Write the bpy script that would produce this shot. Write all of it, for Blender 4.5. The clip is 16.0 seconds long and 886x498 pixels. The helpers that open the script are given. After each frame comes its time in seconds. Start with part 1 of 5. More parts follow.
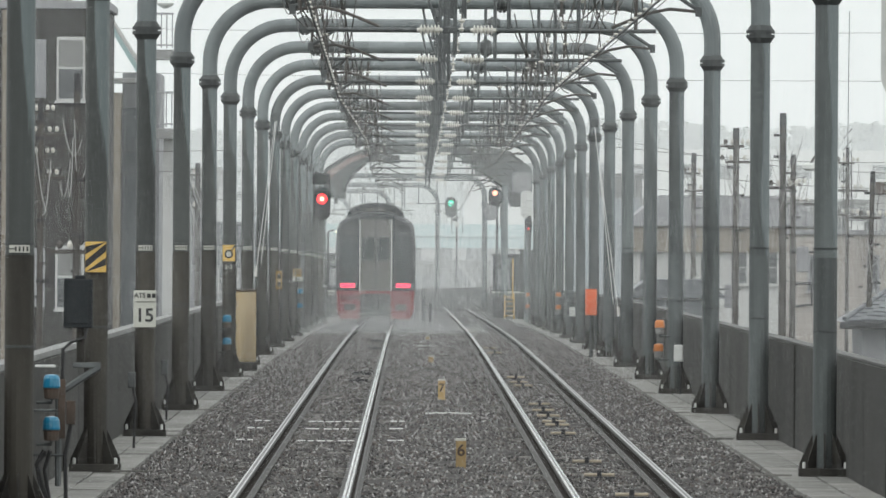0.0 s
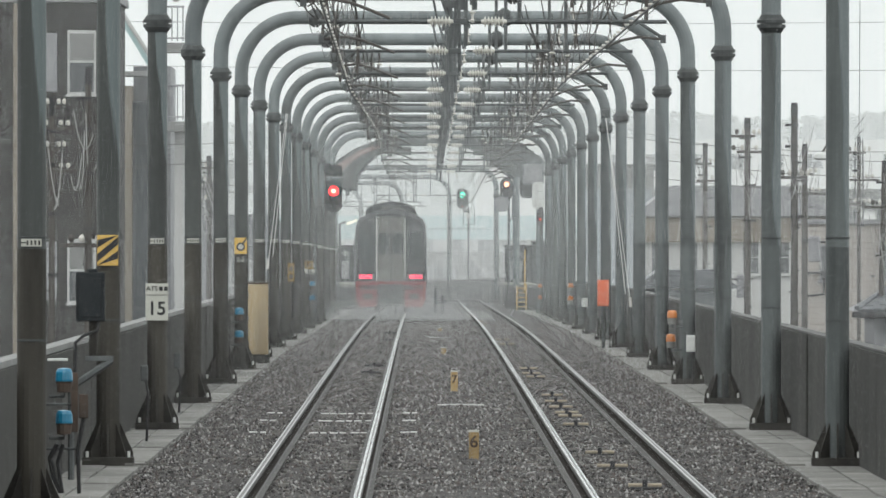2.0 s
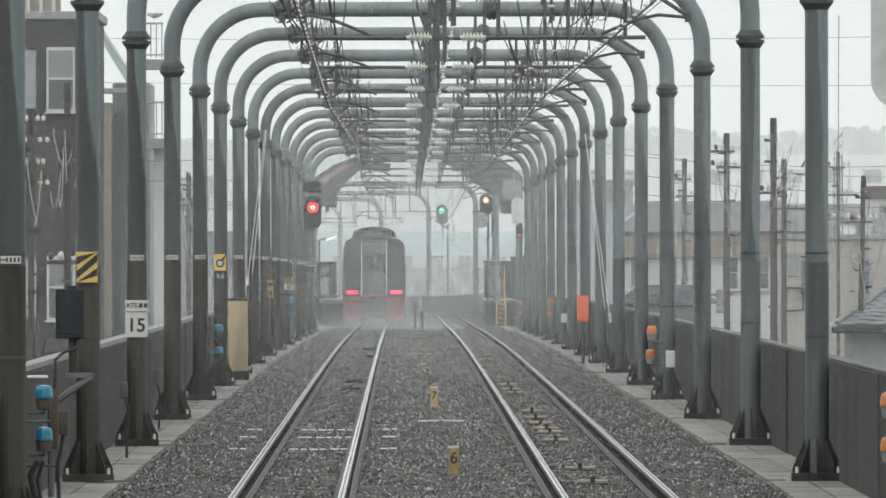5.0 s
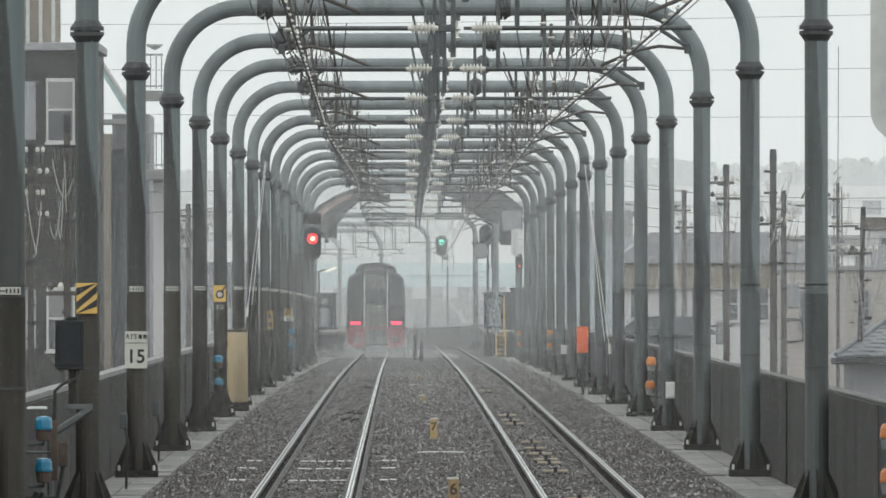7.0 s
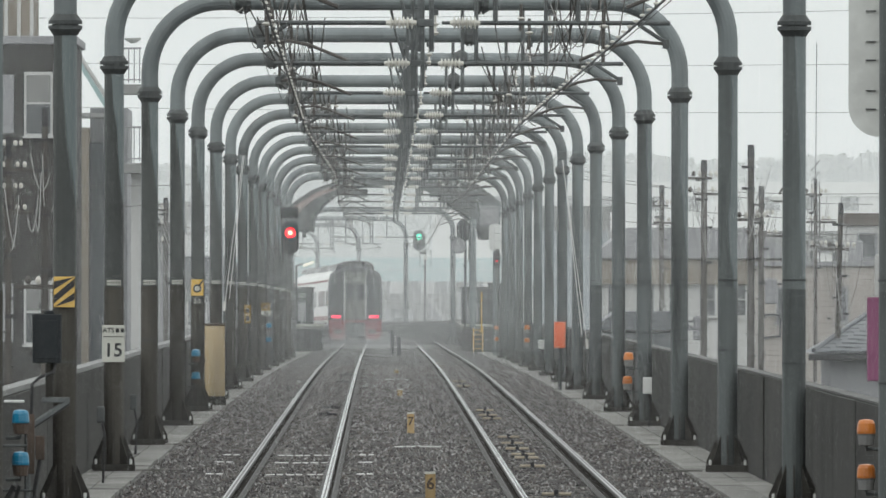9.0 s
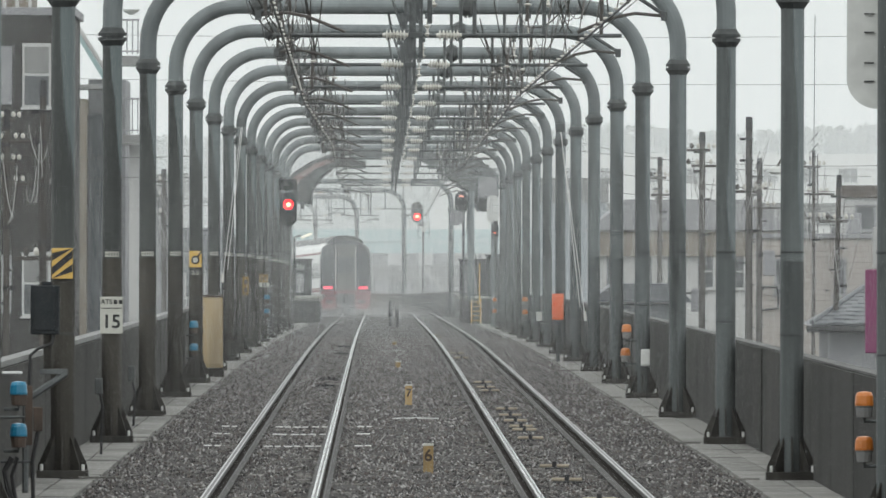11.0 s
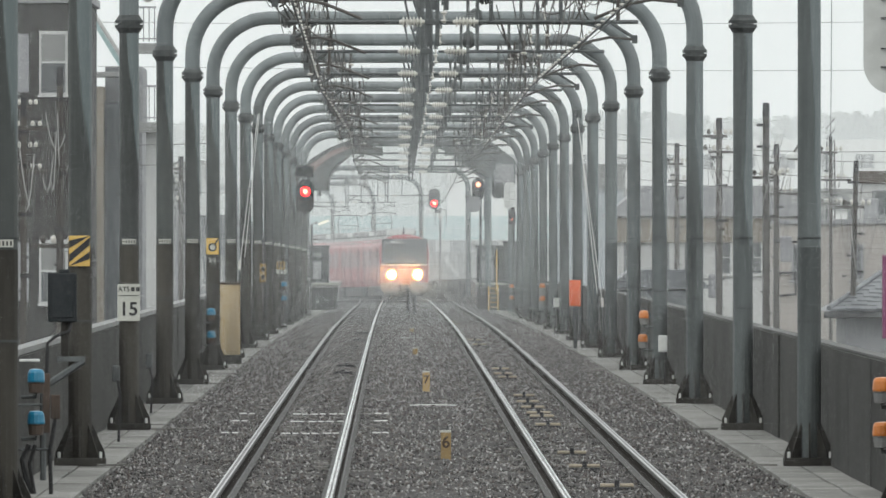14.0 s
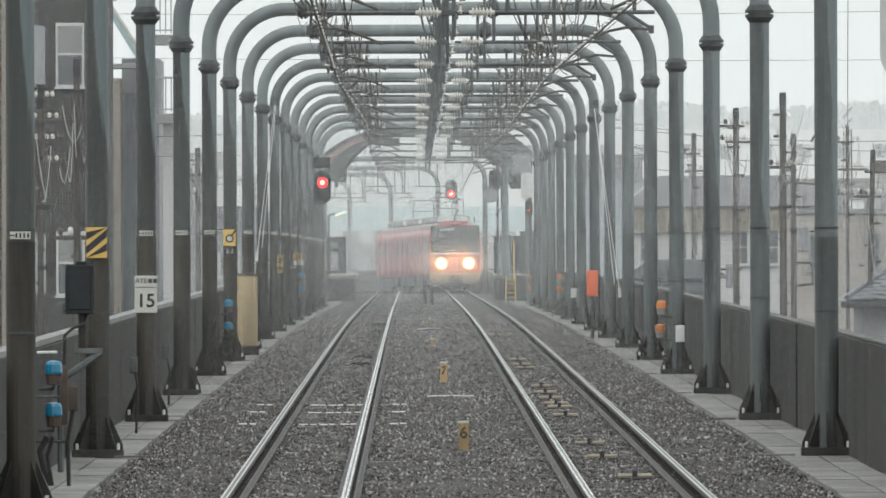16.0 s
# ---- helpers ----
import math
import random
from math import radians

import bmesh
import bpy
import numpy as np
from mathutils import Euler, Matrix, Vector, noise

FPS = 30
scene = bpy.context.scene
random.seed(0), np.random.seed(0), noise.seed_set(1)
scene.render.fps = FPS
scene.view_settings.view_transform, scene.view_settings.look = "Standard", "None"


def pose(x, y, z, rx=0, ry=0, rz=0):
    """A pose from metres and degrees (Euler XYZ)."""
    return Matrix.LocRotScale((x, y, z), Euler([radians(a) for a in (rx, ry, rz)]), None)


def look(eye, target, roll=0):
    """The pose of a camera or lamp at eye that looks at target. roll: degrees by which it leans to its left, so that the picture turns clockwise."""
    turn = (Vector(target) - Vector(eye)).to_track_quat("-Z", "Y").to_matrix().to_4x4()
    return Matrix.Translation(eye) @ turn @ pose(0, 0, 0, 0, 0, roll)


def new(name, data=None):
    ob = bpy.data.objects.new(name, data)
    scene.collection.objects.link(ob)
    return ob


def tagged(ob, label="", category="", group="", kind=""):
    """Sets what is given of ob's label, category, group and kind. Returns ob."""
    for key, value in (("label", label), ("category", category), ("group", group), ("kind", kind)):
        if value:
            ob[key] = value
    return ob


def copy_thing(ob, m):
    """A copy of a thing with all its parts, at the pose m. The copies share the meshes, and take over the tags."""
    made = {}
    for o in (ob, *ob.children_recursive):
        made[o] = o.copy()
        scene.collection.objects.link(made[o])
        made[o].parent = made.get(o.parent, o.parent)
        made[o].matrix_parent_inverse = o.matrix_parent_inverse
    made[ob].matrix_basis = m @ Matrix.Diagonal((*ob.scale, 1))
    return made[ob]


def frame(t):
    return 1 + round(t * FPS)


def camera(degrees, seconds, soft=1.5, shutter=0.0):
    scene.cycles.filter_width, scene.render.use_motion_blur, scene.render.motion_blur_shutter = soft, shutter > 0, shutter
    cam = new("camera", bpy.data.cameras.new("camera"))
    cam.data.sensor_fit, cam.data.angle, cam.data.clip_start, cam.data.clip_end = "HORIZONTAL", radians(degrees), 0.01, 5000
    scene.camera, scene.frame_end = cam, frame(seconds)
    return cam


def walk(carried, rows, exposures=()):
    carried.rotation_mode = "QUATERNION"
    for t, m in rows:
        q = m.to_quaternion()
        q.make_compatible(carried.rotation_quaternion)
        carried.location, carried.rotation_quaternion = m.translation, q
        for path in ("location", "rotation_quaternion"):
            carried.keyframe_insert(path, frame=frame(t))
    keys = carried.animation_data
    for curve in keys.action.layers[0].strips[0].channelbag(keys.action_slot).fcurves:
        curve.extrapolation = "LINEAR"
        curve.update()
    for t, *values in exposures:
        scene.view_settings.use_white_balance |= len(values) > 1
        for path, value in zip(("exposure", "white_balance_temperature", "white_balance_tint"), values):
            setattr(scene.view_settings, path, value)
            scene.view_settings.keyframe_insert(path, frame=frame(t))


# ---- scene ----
# A long lens on a platform end looks down a double-track railway viaduct in drizzle.
# x: to the right, y: along the line, z: up from the rail tops. The lens stands still and only turns a little.
EYE = (0.0, 0.0, 2.53)
cam = camera(2.7722, 16.0)
# seconds, aim to the right and up in thousandths of the distance, lean
TURNS = [
    (0, 1.483, -0.176, 0.35),
    (0.5, 1.077, -0.335, 0.32),
    (1, 0.68, -1.146, 0.02),
    (1.5, 0.695, -1.287, 0.05),
    (2, 0.836, -0.64, 0.04),
    (2.5, 0.66, -0.022, 0.0),
    (3, 0.887, -0.097, 0.02),
    (3.5, 1.402, -0.378, -0.07),
    (4, 1.611, -0.115, -0.11),
    (6.5, 2.426, 1.197, -0.08),
    (7, 1.981, 1.942, -0.09),
    (7.5, 1.746, 2.202, 0.1),
    (8, 2.072, 1.812, 0.18),
    (8.5, 2.6, 1.372, 0.3),
    (9, 3.205, 1.65, 0.08),
    (9.5, 3.309, 1.765, 0.06),
    (10, 3.303, 0.886, 0.13),
    (12.5, 3.413, -0.478, 0.07),
    (13, 3.36, -1.057, -0.01),
    (13.5, 2.89, -1.15, -0.04),
    (14, 2.376, -0.621, -0.01),
    (14.5, 2.041, -0.814, -0.04),
    (15, 1.765, -1.107, -0.24),
    (15.5, 1.429, -1.196, -0.34),
    (16, 1.44, -1.128, -0.18),
]
walk(cam, [(t, look(EYE, (EYE[0] + a, 1000.0, EYE[2] + b), r)) for t, a, b, r in TURNS],
     [(0.0, 0.1), (4.0, 0.12), (6.5, 0.0), (10.0, -0.05), (12.5, 0.06), (16.0, 0.08)])

# ---- world and light: a white overcast sky, a broad weak sun behind it ----
world = bpy.data.worlds.new("overcast")
scene.world = world
world.use_nodes = True
wn, wl = world.node_tree.nodes, world.node_tree.links
wn.clear()
sky = wn.new("ShaderNodeTexSky")
sky.sky_type, sky.sun_disc = "NISHITA", False
sky.sun_elevation, sky.sun_rotation = radians(55), radians(200)
cloud = wn.new("ShaderNodeBackground")
cloud.inputs[0].default_value, cloud.inputs[1].default_value = (0.86, 0.90, 0.892, 1), 1.52
blue = wn.new("ShaderNodeBackground")
blue.inputs[1].default_value = 0.05
both = wn.new("ShaderNodeMixShader")
both.inputs[0].default_value = 0.08
wout = wn.new("ShaderNodeOutputWorld")
wl.new(sky.outputs[0], blue.inputs[0])
wl.new(cloud.outputs[0], both.inputs[1])
wl.new(blue.outputs[0], both.inputs[2])
wl.new(both.outputs[0], wout.inputs[0])
sun = new("sun", bpy.data.lights.new("sun", "SUN"))
sun.data.energy, sun.data.angle, sun.data.color = 0.6, radians(40), (1.0, 0.98, 0.95)
sun.matrix_world = look((-40, -80, 140), (0, 60, 0))


# ---- materials ----
def mat(name, col, rough=0.6, metal=0.0, var=0.25, scale=6.0, bump=0.0, bscale=40.0, col2=None, streak=False, rand=0.0, spec=0.5, coat=0.0):
    """A painted, metal or mineral surface: two scales of variation, optional streaks down it, fine relief."""
    m = bpy.data.materials.new(name)
    m.use_nodes = True
    n, l = m.node_tree.nodes, m.node_tree.links
    b = n["Principled BSDF"]
    b.inputs["Roughness"].default_value, b.inputs["Metallic"].default_value = rough, metal
    b.inputs["Specular IOR Level"].default_value, b.inputs["Coat Weight"].default_value = spec, coat
    geo = n.new("ShaderNodeNewGeometry")
    mp = n.new("ShaderNodeMapping")
    mp.inputs["Scale"].default_value = (1, 1, 0.12) if streak else (1, 1, 1)
    l.new(geo.outputs["Position"], mp.inputs[0])
    big, fine = n.new("ShaderNodeTexNoise"), n.new("ShaderNodeTexNoise")
    big.inputs["Scale"].default_value, big.inputs["Detail"].default_value = scale * 0.22, 3
    fine.inputs["Scale"].default_value, fine.inputs["Detail"].default_value = scale, 6
    for t in (big, fine):
        l.new(mp.outputs[0], t.inputs["Vector"])
    add = n.new("ShaderNodeMath")
    add.operation = "MULTIPLY_ADD"
    l.new(fine.outputs[0], add.inputs[0])
    add.inputs[1].default_value = 0.5
    half = n.new("ShaderNodeMath")
    half.operation = "MULTIPLY"
    half.inputs[1].default_value = 0.5
    l.new(big.outputs[0], half.inputs[0])
    l.new(half.outputs[0], add.inputs[2])
    ramp = n.new("ShaderNodeValToRGB")
    lo = col2 if col2 else tuple(c * (1 - var) for c in col)
    hi = col if col2 else tuple(min(1, c * (1 + var)) for c in col)
    ramp.color_ramp.elements[0].position, ramp.color_ramp.elements[1].position = 0.36, 0.64
    ramp.color_ramp.elements[0].color, ramp.color_ramp.elements[1].color = (*lo, 1), (*hi, 1)
    l.new(add.outputs[0], ramp.inputs[0])
    last = ramp.outputs[0]
    if rand:
        info = n.new("ShaderNodeObjectInfo")
        hsv = n.new("ShaderNodeHueSaturation")
        mr = n.new("ShaderNodeMapRange")
        mr.inputs["To Min"].default_value, mr.inputs["To Max"].default_value = 1 - rand, 1 + rand
        l.new(info.outputs["Random"], mr.inputs["Value"])
        l.new(mr.outputs[0], hsv.inputs["Value"])
        l.new(last, hsv.inputs["Color"])
        last = hsv.outputs[0]
    l.new(last, b.inputs["Base Color"])
    if bump:
        grain = n.new("ShaderNodeTexNoise")
        grain.inputs["Scale"].default_value, grain.inputs["Detail"].default_value = bscale, 5
        l.new(geo.outputs["Position"], grain.inputs["Vector"])
        bp = n.new("ShaderNodeBump")
        bp.inputs["Strength"].default_value, bp.inputs["Distance"].default_value = bump, 0.02
        l.new(grain.outputs[0], bp.inputs["Height"])
        l.new(bp.outputs[0], b.inputs["Normal"])
    return m


def island_mat(name, cols, rough=0.7):
    """Loose pieces, each with a tone of its own."""
    m = mat(name, cols[0], rough)
    n, l = m.node_tree.nodes, m.node_tree.links
    geo = n.new("ShaderNodeNewGeometry")
    ramp = n.new("ShaderNodeValToRGB")
    ramp.color_ramp.interpolation = "CONSTANT"
    el = ramp.color_ramp.elements
    while len(el) < len(cols):
        el.new(0.5)
    for i, c in enumerate(cols):
        el[i].position, el[i].color = i / len(cols), (*c, 1)
    l.new(geo.outputs["Random Per Island"], ramp.inputs[0])
    l.new(ramp.outputs[0], n["Principled BSDF"].inputs["Base Color"])
    return m


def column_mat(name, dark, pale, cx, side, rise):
    """Tube paint: paler on the right and towards the top, broken by long streaks."""
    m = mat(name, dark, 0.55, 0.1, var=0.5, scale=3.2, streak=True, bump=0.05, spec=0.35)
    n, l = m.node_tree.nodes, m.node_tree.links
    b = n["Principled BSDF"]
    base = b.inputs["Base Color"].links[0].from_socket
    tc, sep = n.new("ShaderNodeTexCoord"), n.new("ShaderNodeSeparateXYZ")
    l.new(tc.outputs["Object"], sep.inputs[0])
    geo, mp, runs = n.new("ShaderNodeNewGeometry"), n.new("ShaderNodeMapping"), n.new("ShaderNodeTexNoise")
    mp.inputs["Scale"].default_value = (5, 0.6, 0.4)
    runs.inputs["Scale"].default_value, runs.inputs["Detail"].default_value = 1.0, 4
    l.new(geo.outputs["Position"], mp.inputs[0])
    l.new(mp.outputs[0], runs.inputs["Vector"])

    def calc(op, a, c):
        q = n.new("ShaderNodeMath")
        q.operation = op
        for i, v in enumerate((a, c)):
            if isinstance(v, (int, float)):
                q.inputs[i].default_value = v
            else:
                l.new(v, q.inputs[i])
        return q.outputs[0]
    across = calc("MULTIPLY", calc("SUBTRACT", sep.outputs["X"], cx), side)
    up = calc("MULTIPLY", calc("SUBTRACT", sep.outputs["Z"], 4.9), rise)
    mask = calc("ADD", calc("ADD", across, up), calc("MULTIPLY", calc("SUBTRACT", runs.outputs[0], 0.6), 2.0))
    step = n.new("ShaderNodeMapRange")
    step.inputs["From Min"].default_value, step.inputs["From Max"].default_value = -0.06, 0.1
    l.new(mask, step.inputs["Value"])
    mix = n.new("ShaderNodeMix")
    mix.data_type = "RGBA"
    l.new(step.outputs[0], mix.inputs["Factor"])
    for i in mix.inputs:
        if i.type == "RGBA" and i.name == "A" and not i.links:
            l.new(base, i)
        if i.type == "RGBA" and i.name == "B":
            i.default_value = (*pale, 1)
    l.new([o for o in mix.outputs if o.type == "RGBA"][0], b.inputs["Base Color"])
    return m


def glow(name, col, power):
    m = bpy.data.materials.new(name)
    m.use_nodes = True
    b = m.node_tree.nodes["Principled BSDF"]
    b.inputs["Base Color"].default_value = (*[c * 0.5 for c in col], 1)
    b.inputs["Emission Color"].default_value, b.inputs["Emission Strength"].default_value = (*col, 1), power
    return m


def glass(name, col, rough=0.06):
    return mat(name, col, rough, var=0.3, scale=1.2, spec=0.6)


M = {
    "ballast": mat("wet crushed stone bed", (0.066, 0.062, 0.06), 0.9, var=0.5, scale=14, bump=0.6, bscale=26, spec=0.12),
    "stone": island_mat("wet crushed stones", [(0.062, 0.056, 0.054), (0.115, 0.106, 0.102), (0.026, 0.024, 0.023), (0.17, 0.16, 0.154), (0.098, 0.078, 0.069), (0.34, 0.33, 0.32), (0.036, 0.033, 0.032), (0.082, 0.076, 0.073)], 0.55),
    "railtop": mat("polished wet rail head", (0.46, 0.46, 0.47), 0.14, 1.0, var=0.25, scale=2.5),
    "raildim": mat("wet rail band, dimmer reflection put in its colour", (0.22, 0.215, 0.21), 0.3, 1.0, var=0.4, scale=3),
    "raildark": mat("dull wet rail head", (0.075, 0.072, 0.07), 0.5, 0.5, var=0.3, scale=4, spec=0.3),
    # far yellow signs: their dimming by haze is put into this colour
    "ochre": mat("far sign yellow with haze put in its colour", (0.3, 0.2, 0.065), 0.6, var=0.2),
    "railfoot": mat("wet rail foot", (0.058, 0.054, 0.051), 0.65, 0.05, var=0.3, scale=3, spec=0.2),
    "railside": mat("rusty rail web", (0.035, 0.03, 0.027), 0.95, 0.0, var=0.3, scale=5, spec=0.05),
    "concrete": mat("wet pale concrete", (0.185, 0.18, 0.168), 0.75, var=0.4, scale=3, bump=0.2, rand=0.18, spec=0.25),
    "wall": mat("dark concrete panel", (0.048, 0.047, 0.044), 0.85, var=0.25, scale=1.2, bump=0.15, rand=0.2, spec=0.12),
    "greycap": mat("dull grey wall cap", (0.1, 0.1, 0.096), 0.75, var=0.3, scale=2, spec=0.2),
    "coping": mat("pale coping", (0.2, 0.2, 0.195), 0.7, var=0.2, scale=2, spec=0.2),
    "steel": mat("blue grey galvanised steel tube", (0.126, 0.144, 0.147), 0.5, 0.15, var=0.38, scale=2.4, streak=True, bump=0.05),
    "steel_dark": mat("stained lower steel tube", (0.039, 0.036, 0.03), 0.65, 0.1, var=0.75, scale=3.6, streak=True, bump=0.05, spec=0.25),
    "steel_left": column_mat("dark steel tube, paler to the right and upwards", (0.05, 0.055, 0.053), (0.135, 0.16, 0.162), -4.4, 6.0, 0.55),
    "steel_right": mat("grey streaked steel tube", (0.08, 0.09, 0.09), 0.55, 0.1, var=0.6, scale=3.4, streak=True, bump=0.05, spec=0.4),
    "steel_column": column_mat("grey steel tube, paler to the right and upwards", (0.092, 0.103, 0.103), (0.155, 0.178, 0.182), 4.4, 6.0, 0.22),
    "flange": mat("dark bolted flange", (0.05, 0.055, 0.055), 0.55, 0.4, var=0.3),
    "base": mat("rust stained base plate", (0.04, 0.038, 0.034), 0.75, 0.1, var=0.5, scale=5, spec=0.2),
    "fitting": mat("dark overhead steel fitting", (0.08, 0.087, 0.088), 0.6, 0.2, var=0.3),
    "wire": mat("weathered copper wire", (0.11, 0.10, 0.09), 0.6, 0.2, var=0.3),
    "porcelain": mat("white porcelain insulator", (0.55, 0.535, 0.49), 0.3, var=0.15),
    "tag": mat("off white plate", (0.46, 0.46, 0.41), 0.6, var=0.12),
    "ink": mat("black paint", (0.015, 0.015, 0.016), 0.5, var=0.2),
    "yellow": mat("yellow ochre paint", (0.62, 0.4, 0.1), 0.5, var=0.15),
    "cream": mat("stained cream cabinet paint", (0.36, 0.28, 0.165), 0.55, var=0.42, scale=3, streak=True),
    "blackbox": mat("black enclosure", (0.014, 0.017, 0.019), 0.55, var=0.35, spec=0.2),
    "bluelens": mat("blue lamp cap", (0.008, 0.15, 0.26), 0.3, var=0.25),
    "amber": mat("amber lamp cap", (0.43, 0.135, 0.02), 0.35, var=0.25),
    "orange": mat("orange red painted box", (0.62, 0.13, 0.045), 0.5, var=0.15),
    "greybox": mat("pale grey box", (0.55, 0.56, 0.54), 0.5, var=0.12),
    "canopypink": mat("faded pinkish sheet", (0.27, 0.19, 0.18), 0.6, var=0.2),
    "rust": mat("brown rusty steel", (0.07, 0.05, 0.038), 0.8, 0.1, var=0.35),
    "timber": mat("varnished post", (0.33, 0.23, 0.105), 0.65, var=0.35, scale=9, streak=True),
    "pad": mat("pale tan track pad", (0.30, 0.255, 0.185), 0.5, var=0.25),
    "trainblack": mat("dark glossy train nose", (0.014, 0.016, 0.02), 0.35, var=0.2, spec=0.3, coat=0.15),
    "trainred": mat("red train paint", (0.2, 0.008, 0.013), 0.4, var=0.1, coat=0.1),
    "scarlet": mat("scarlet train paint", (0.31, 0.009, 0.018), 0.4, var=0.1, coat=0.15),
    "trainwhite": mat("white train paint", (0.72, 0.72, 0.7), 0.35, var=0.08),
    "silver": mat("pale metallic door", (0.11, 0.107, 0.099), 0.55, 0.1, var=0.2),
    "under": mat("dark underframe", (0.03, 0.03, 0.032), 0.7, var=0.3),
    "trainroof": mat("grey train roof", (0.22, 0.22, 0.22), 0.6, var=0.2),
    "trainglass": glass("dark train glass", (0.03, 0.036, 0.04)),
    # what the side windows reflect is put into this reddish base colour
    "sideglass": mat("side window, reflection put into its reddish colour", (0.13, 0.05, 0.055), 0.4, var=0.3, scale=1.2, spec=0.3),
    "redlamp": glow("lit red tail lamp", (1.0, 0.045, 0.11), 1.7),
    "headlamp": glow("lit warm headlamp", (1.0, 0.45, 0.1), 200.0),
    "sigred": glow("lit red signal lens", (1.0, 0.012, 0.016), 6.0),
    "siggreen": glow("lit green signal lens", (0.03, 0.85, 0.5), 1.8),
    "sigwhite": glow("lit white orange signal lens", (1.0, 0.42, 0.3), 1.8),
    "hotcore": glow("white hot lamp core", (1.0, 0.5, 0.22), 7.0),
    # no lamp part: an orange ring that imitates the glow round the headlamps
    "glow_ring": glow("orange ring glowing as the lamp halo", (1.0, 0.42, 0.07), 1.6),
    "greencore": glow("bright green lamp core", (0.6, 1.0, 0.9), 2.5),
    "tube": glow("lit platform light tube", (1.0, 0.93, 0.7), 1.1),
    "mist": mat("pale water drops", (0.9, 0.92, 0.92), 0.9, var=0.02, spec=0.0),
    "brownwall": mat("brown tiled facade", (0.026, 0.023, 0.022), 0.75, var=0.25, scale=3, spec=0.2),
    "beigewall": mat("beige render", (0.2, 0.172, 0.14), 0.8, var=0.25, scale=2, streak=True, spec=0.2),
    "sidingwall": mat("pale pinkish siding", (0.34, 0.31, 0.285), 0.8, var=0.1, scale=1.5, streak=True, spec=0.2),
    "whitewall": mat("white wall", (0.42, 0.42, 0.41), 0.75, var=0.12, scale=1, streak=True),
    "greywall": mat("grey wall", (0.24, 0.24, 0.25), 0.7, var=0.15, scale=1),
    "slate": mat("dark blue grey siding", (0.085, 0.095, 0.105), 0.7, var=0.2, scale=2, streak=True, spec=0.2),
    "tileroof": mat("grey glazed roof tiles", (0.085, 0.09, 0.1), 0.5, var=0.25, scale=3),
    "aluminium": mat("white aluminium frame", (0.45, 0.45, 0.44), 0.5, var=0.1),
    "pane": glass("grey window pane", (0.06, 0.065, 0.07), 0.35),
    "pole": mat("grey brown concrete pole", (0.075, 0.068, 0.062), 0.8, var=0.3, scale=3, streak=True),
    "violet": mat("magenta sign paint", (0.2, 0.06, 0.125), 0.6, var=0.12),
    "bluegreen": mat("pale turquoise sheet roof", (0.36, 0.5, 0.5), 0.5, var=0.1),
    "paleblue": mat("pale blue grey sheet wall", (0.27, 0.3, 0.32), 0.6, var=0.12, scale=1, streak=True),
    "leaf": island_mat("dull green leaves", [(0.05, 0.08, 0.04), (0.07, 0.1, 0.05), (0.04, 0.065, 0.035)], 0.7),
    "earth": mat("wet ground", (0.10, 0.10, 0.095), 0.8, var=0.3, scale=0.3),
}


def drops(name, share):
    """Water drops: light scatters back from them and through them alike."""
    m = M[name]
    n, l = m.node_tree.nodes, m.node_tree.links
    thru = n.new("ShaderNodeBsdfTranslucent")
    thru.inputs[0].default_value = (0.9, 0.92, 0.92, 1)
    mix = n.new("ShaderNodeMixShader")
    mix.inputs[0].default_value = share
    l.new(n["Principled BSDF"].outputs[0], mix.inputs[1])
    l.new(thru.outputs[0], mix.inputs[2])
    l.new(mix.outputs[0], n["Material Output"].inputs[0])


drops("mist", 0.5)


# ---- mesh helpers ----
def link(name, bm, material, parent=None, label="", smooth=False):
    me = bpy.data.meshes.new(name)
    bm.normal_update()
    bm.to_mesh(me)
    bm.free()
    me.materials.append(M[material])
    if smooth:
        for p in me.polygons:
            p.use_smooth = True
    ob = new(name, me)
    ob.parent = parent
    if label:
        tagged(ob, label)
    return ob


def part(name, bm, material, parent, label="", smooth=False):
    return link(name, bm, material, parent, label, smooth)


def thing(name, at, label, category, group="", kind=""):
    e = new(name)
    e.empty_display_size = 0.2
    e.matrix_basis = at if isinstance(at, Matrix) else pose(*at)
    return tagged(e, label, category, group, kind)


def box(sx, sy, sz, at=(0, 0, 0), bevel=0.0, bm=None, rot=None):
    """A box centred on at, edges bevelled."""
    b = bm or bmesh.new()
    r = bmesh.ops.create_cube(b, size=1.0)["verts"]
    m = Matrix.Translation(at) @ (rot or Matrix.Identity(4)) @ Matrix.Diagonal((sx, sy, sz, 1))
    bmesh.ops.transform(b, matrix=m, verts=r)
    if bevel:
        es = list({e for v in r for e in v.link_edges})
        bmesh.ops.bevel(b, geom=es, offset=bevel, segments=2, affect="EDGES", profile=0.5)
    return b


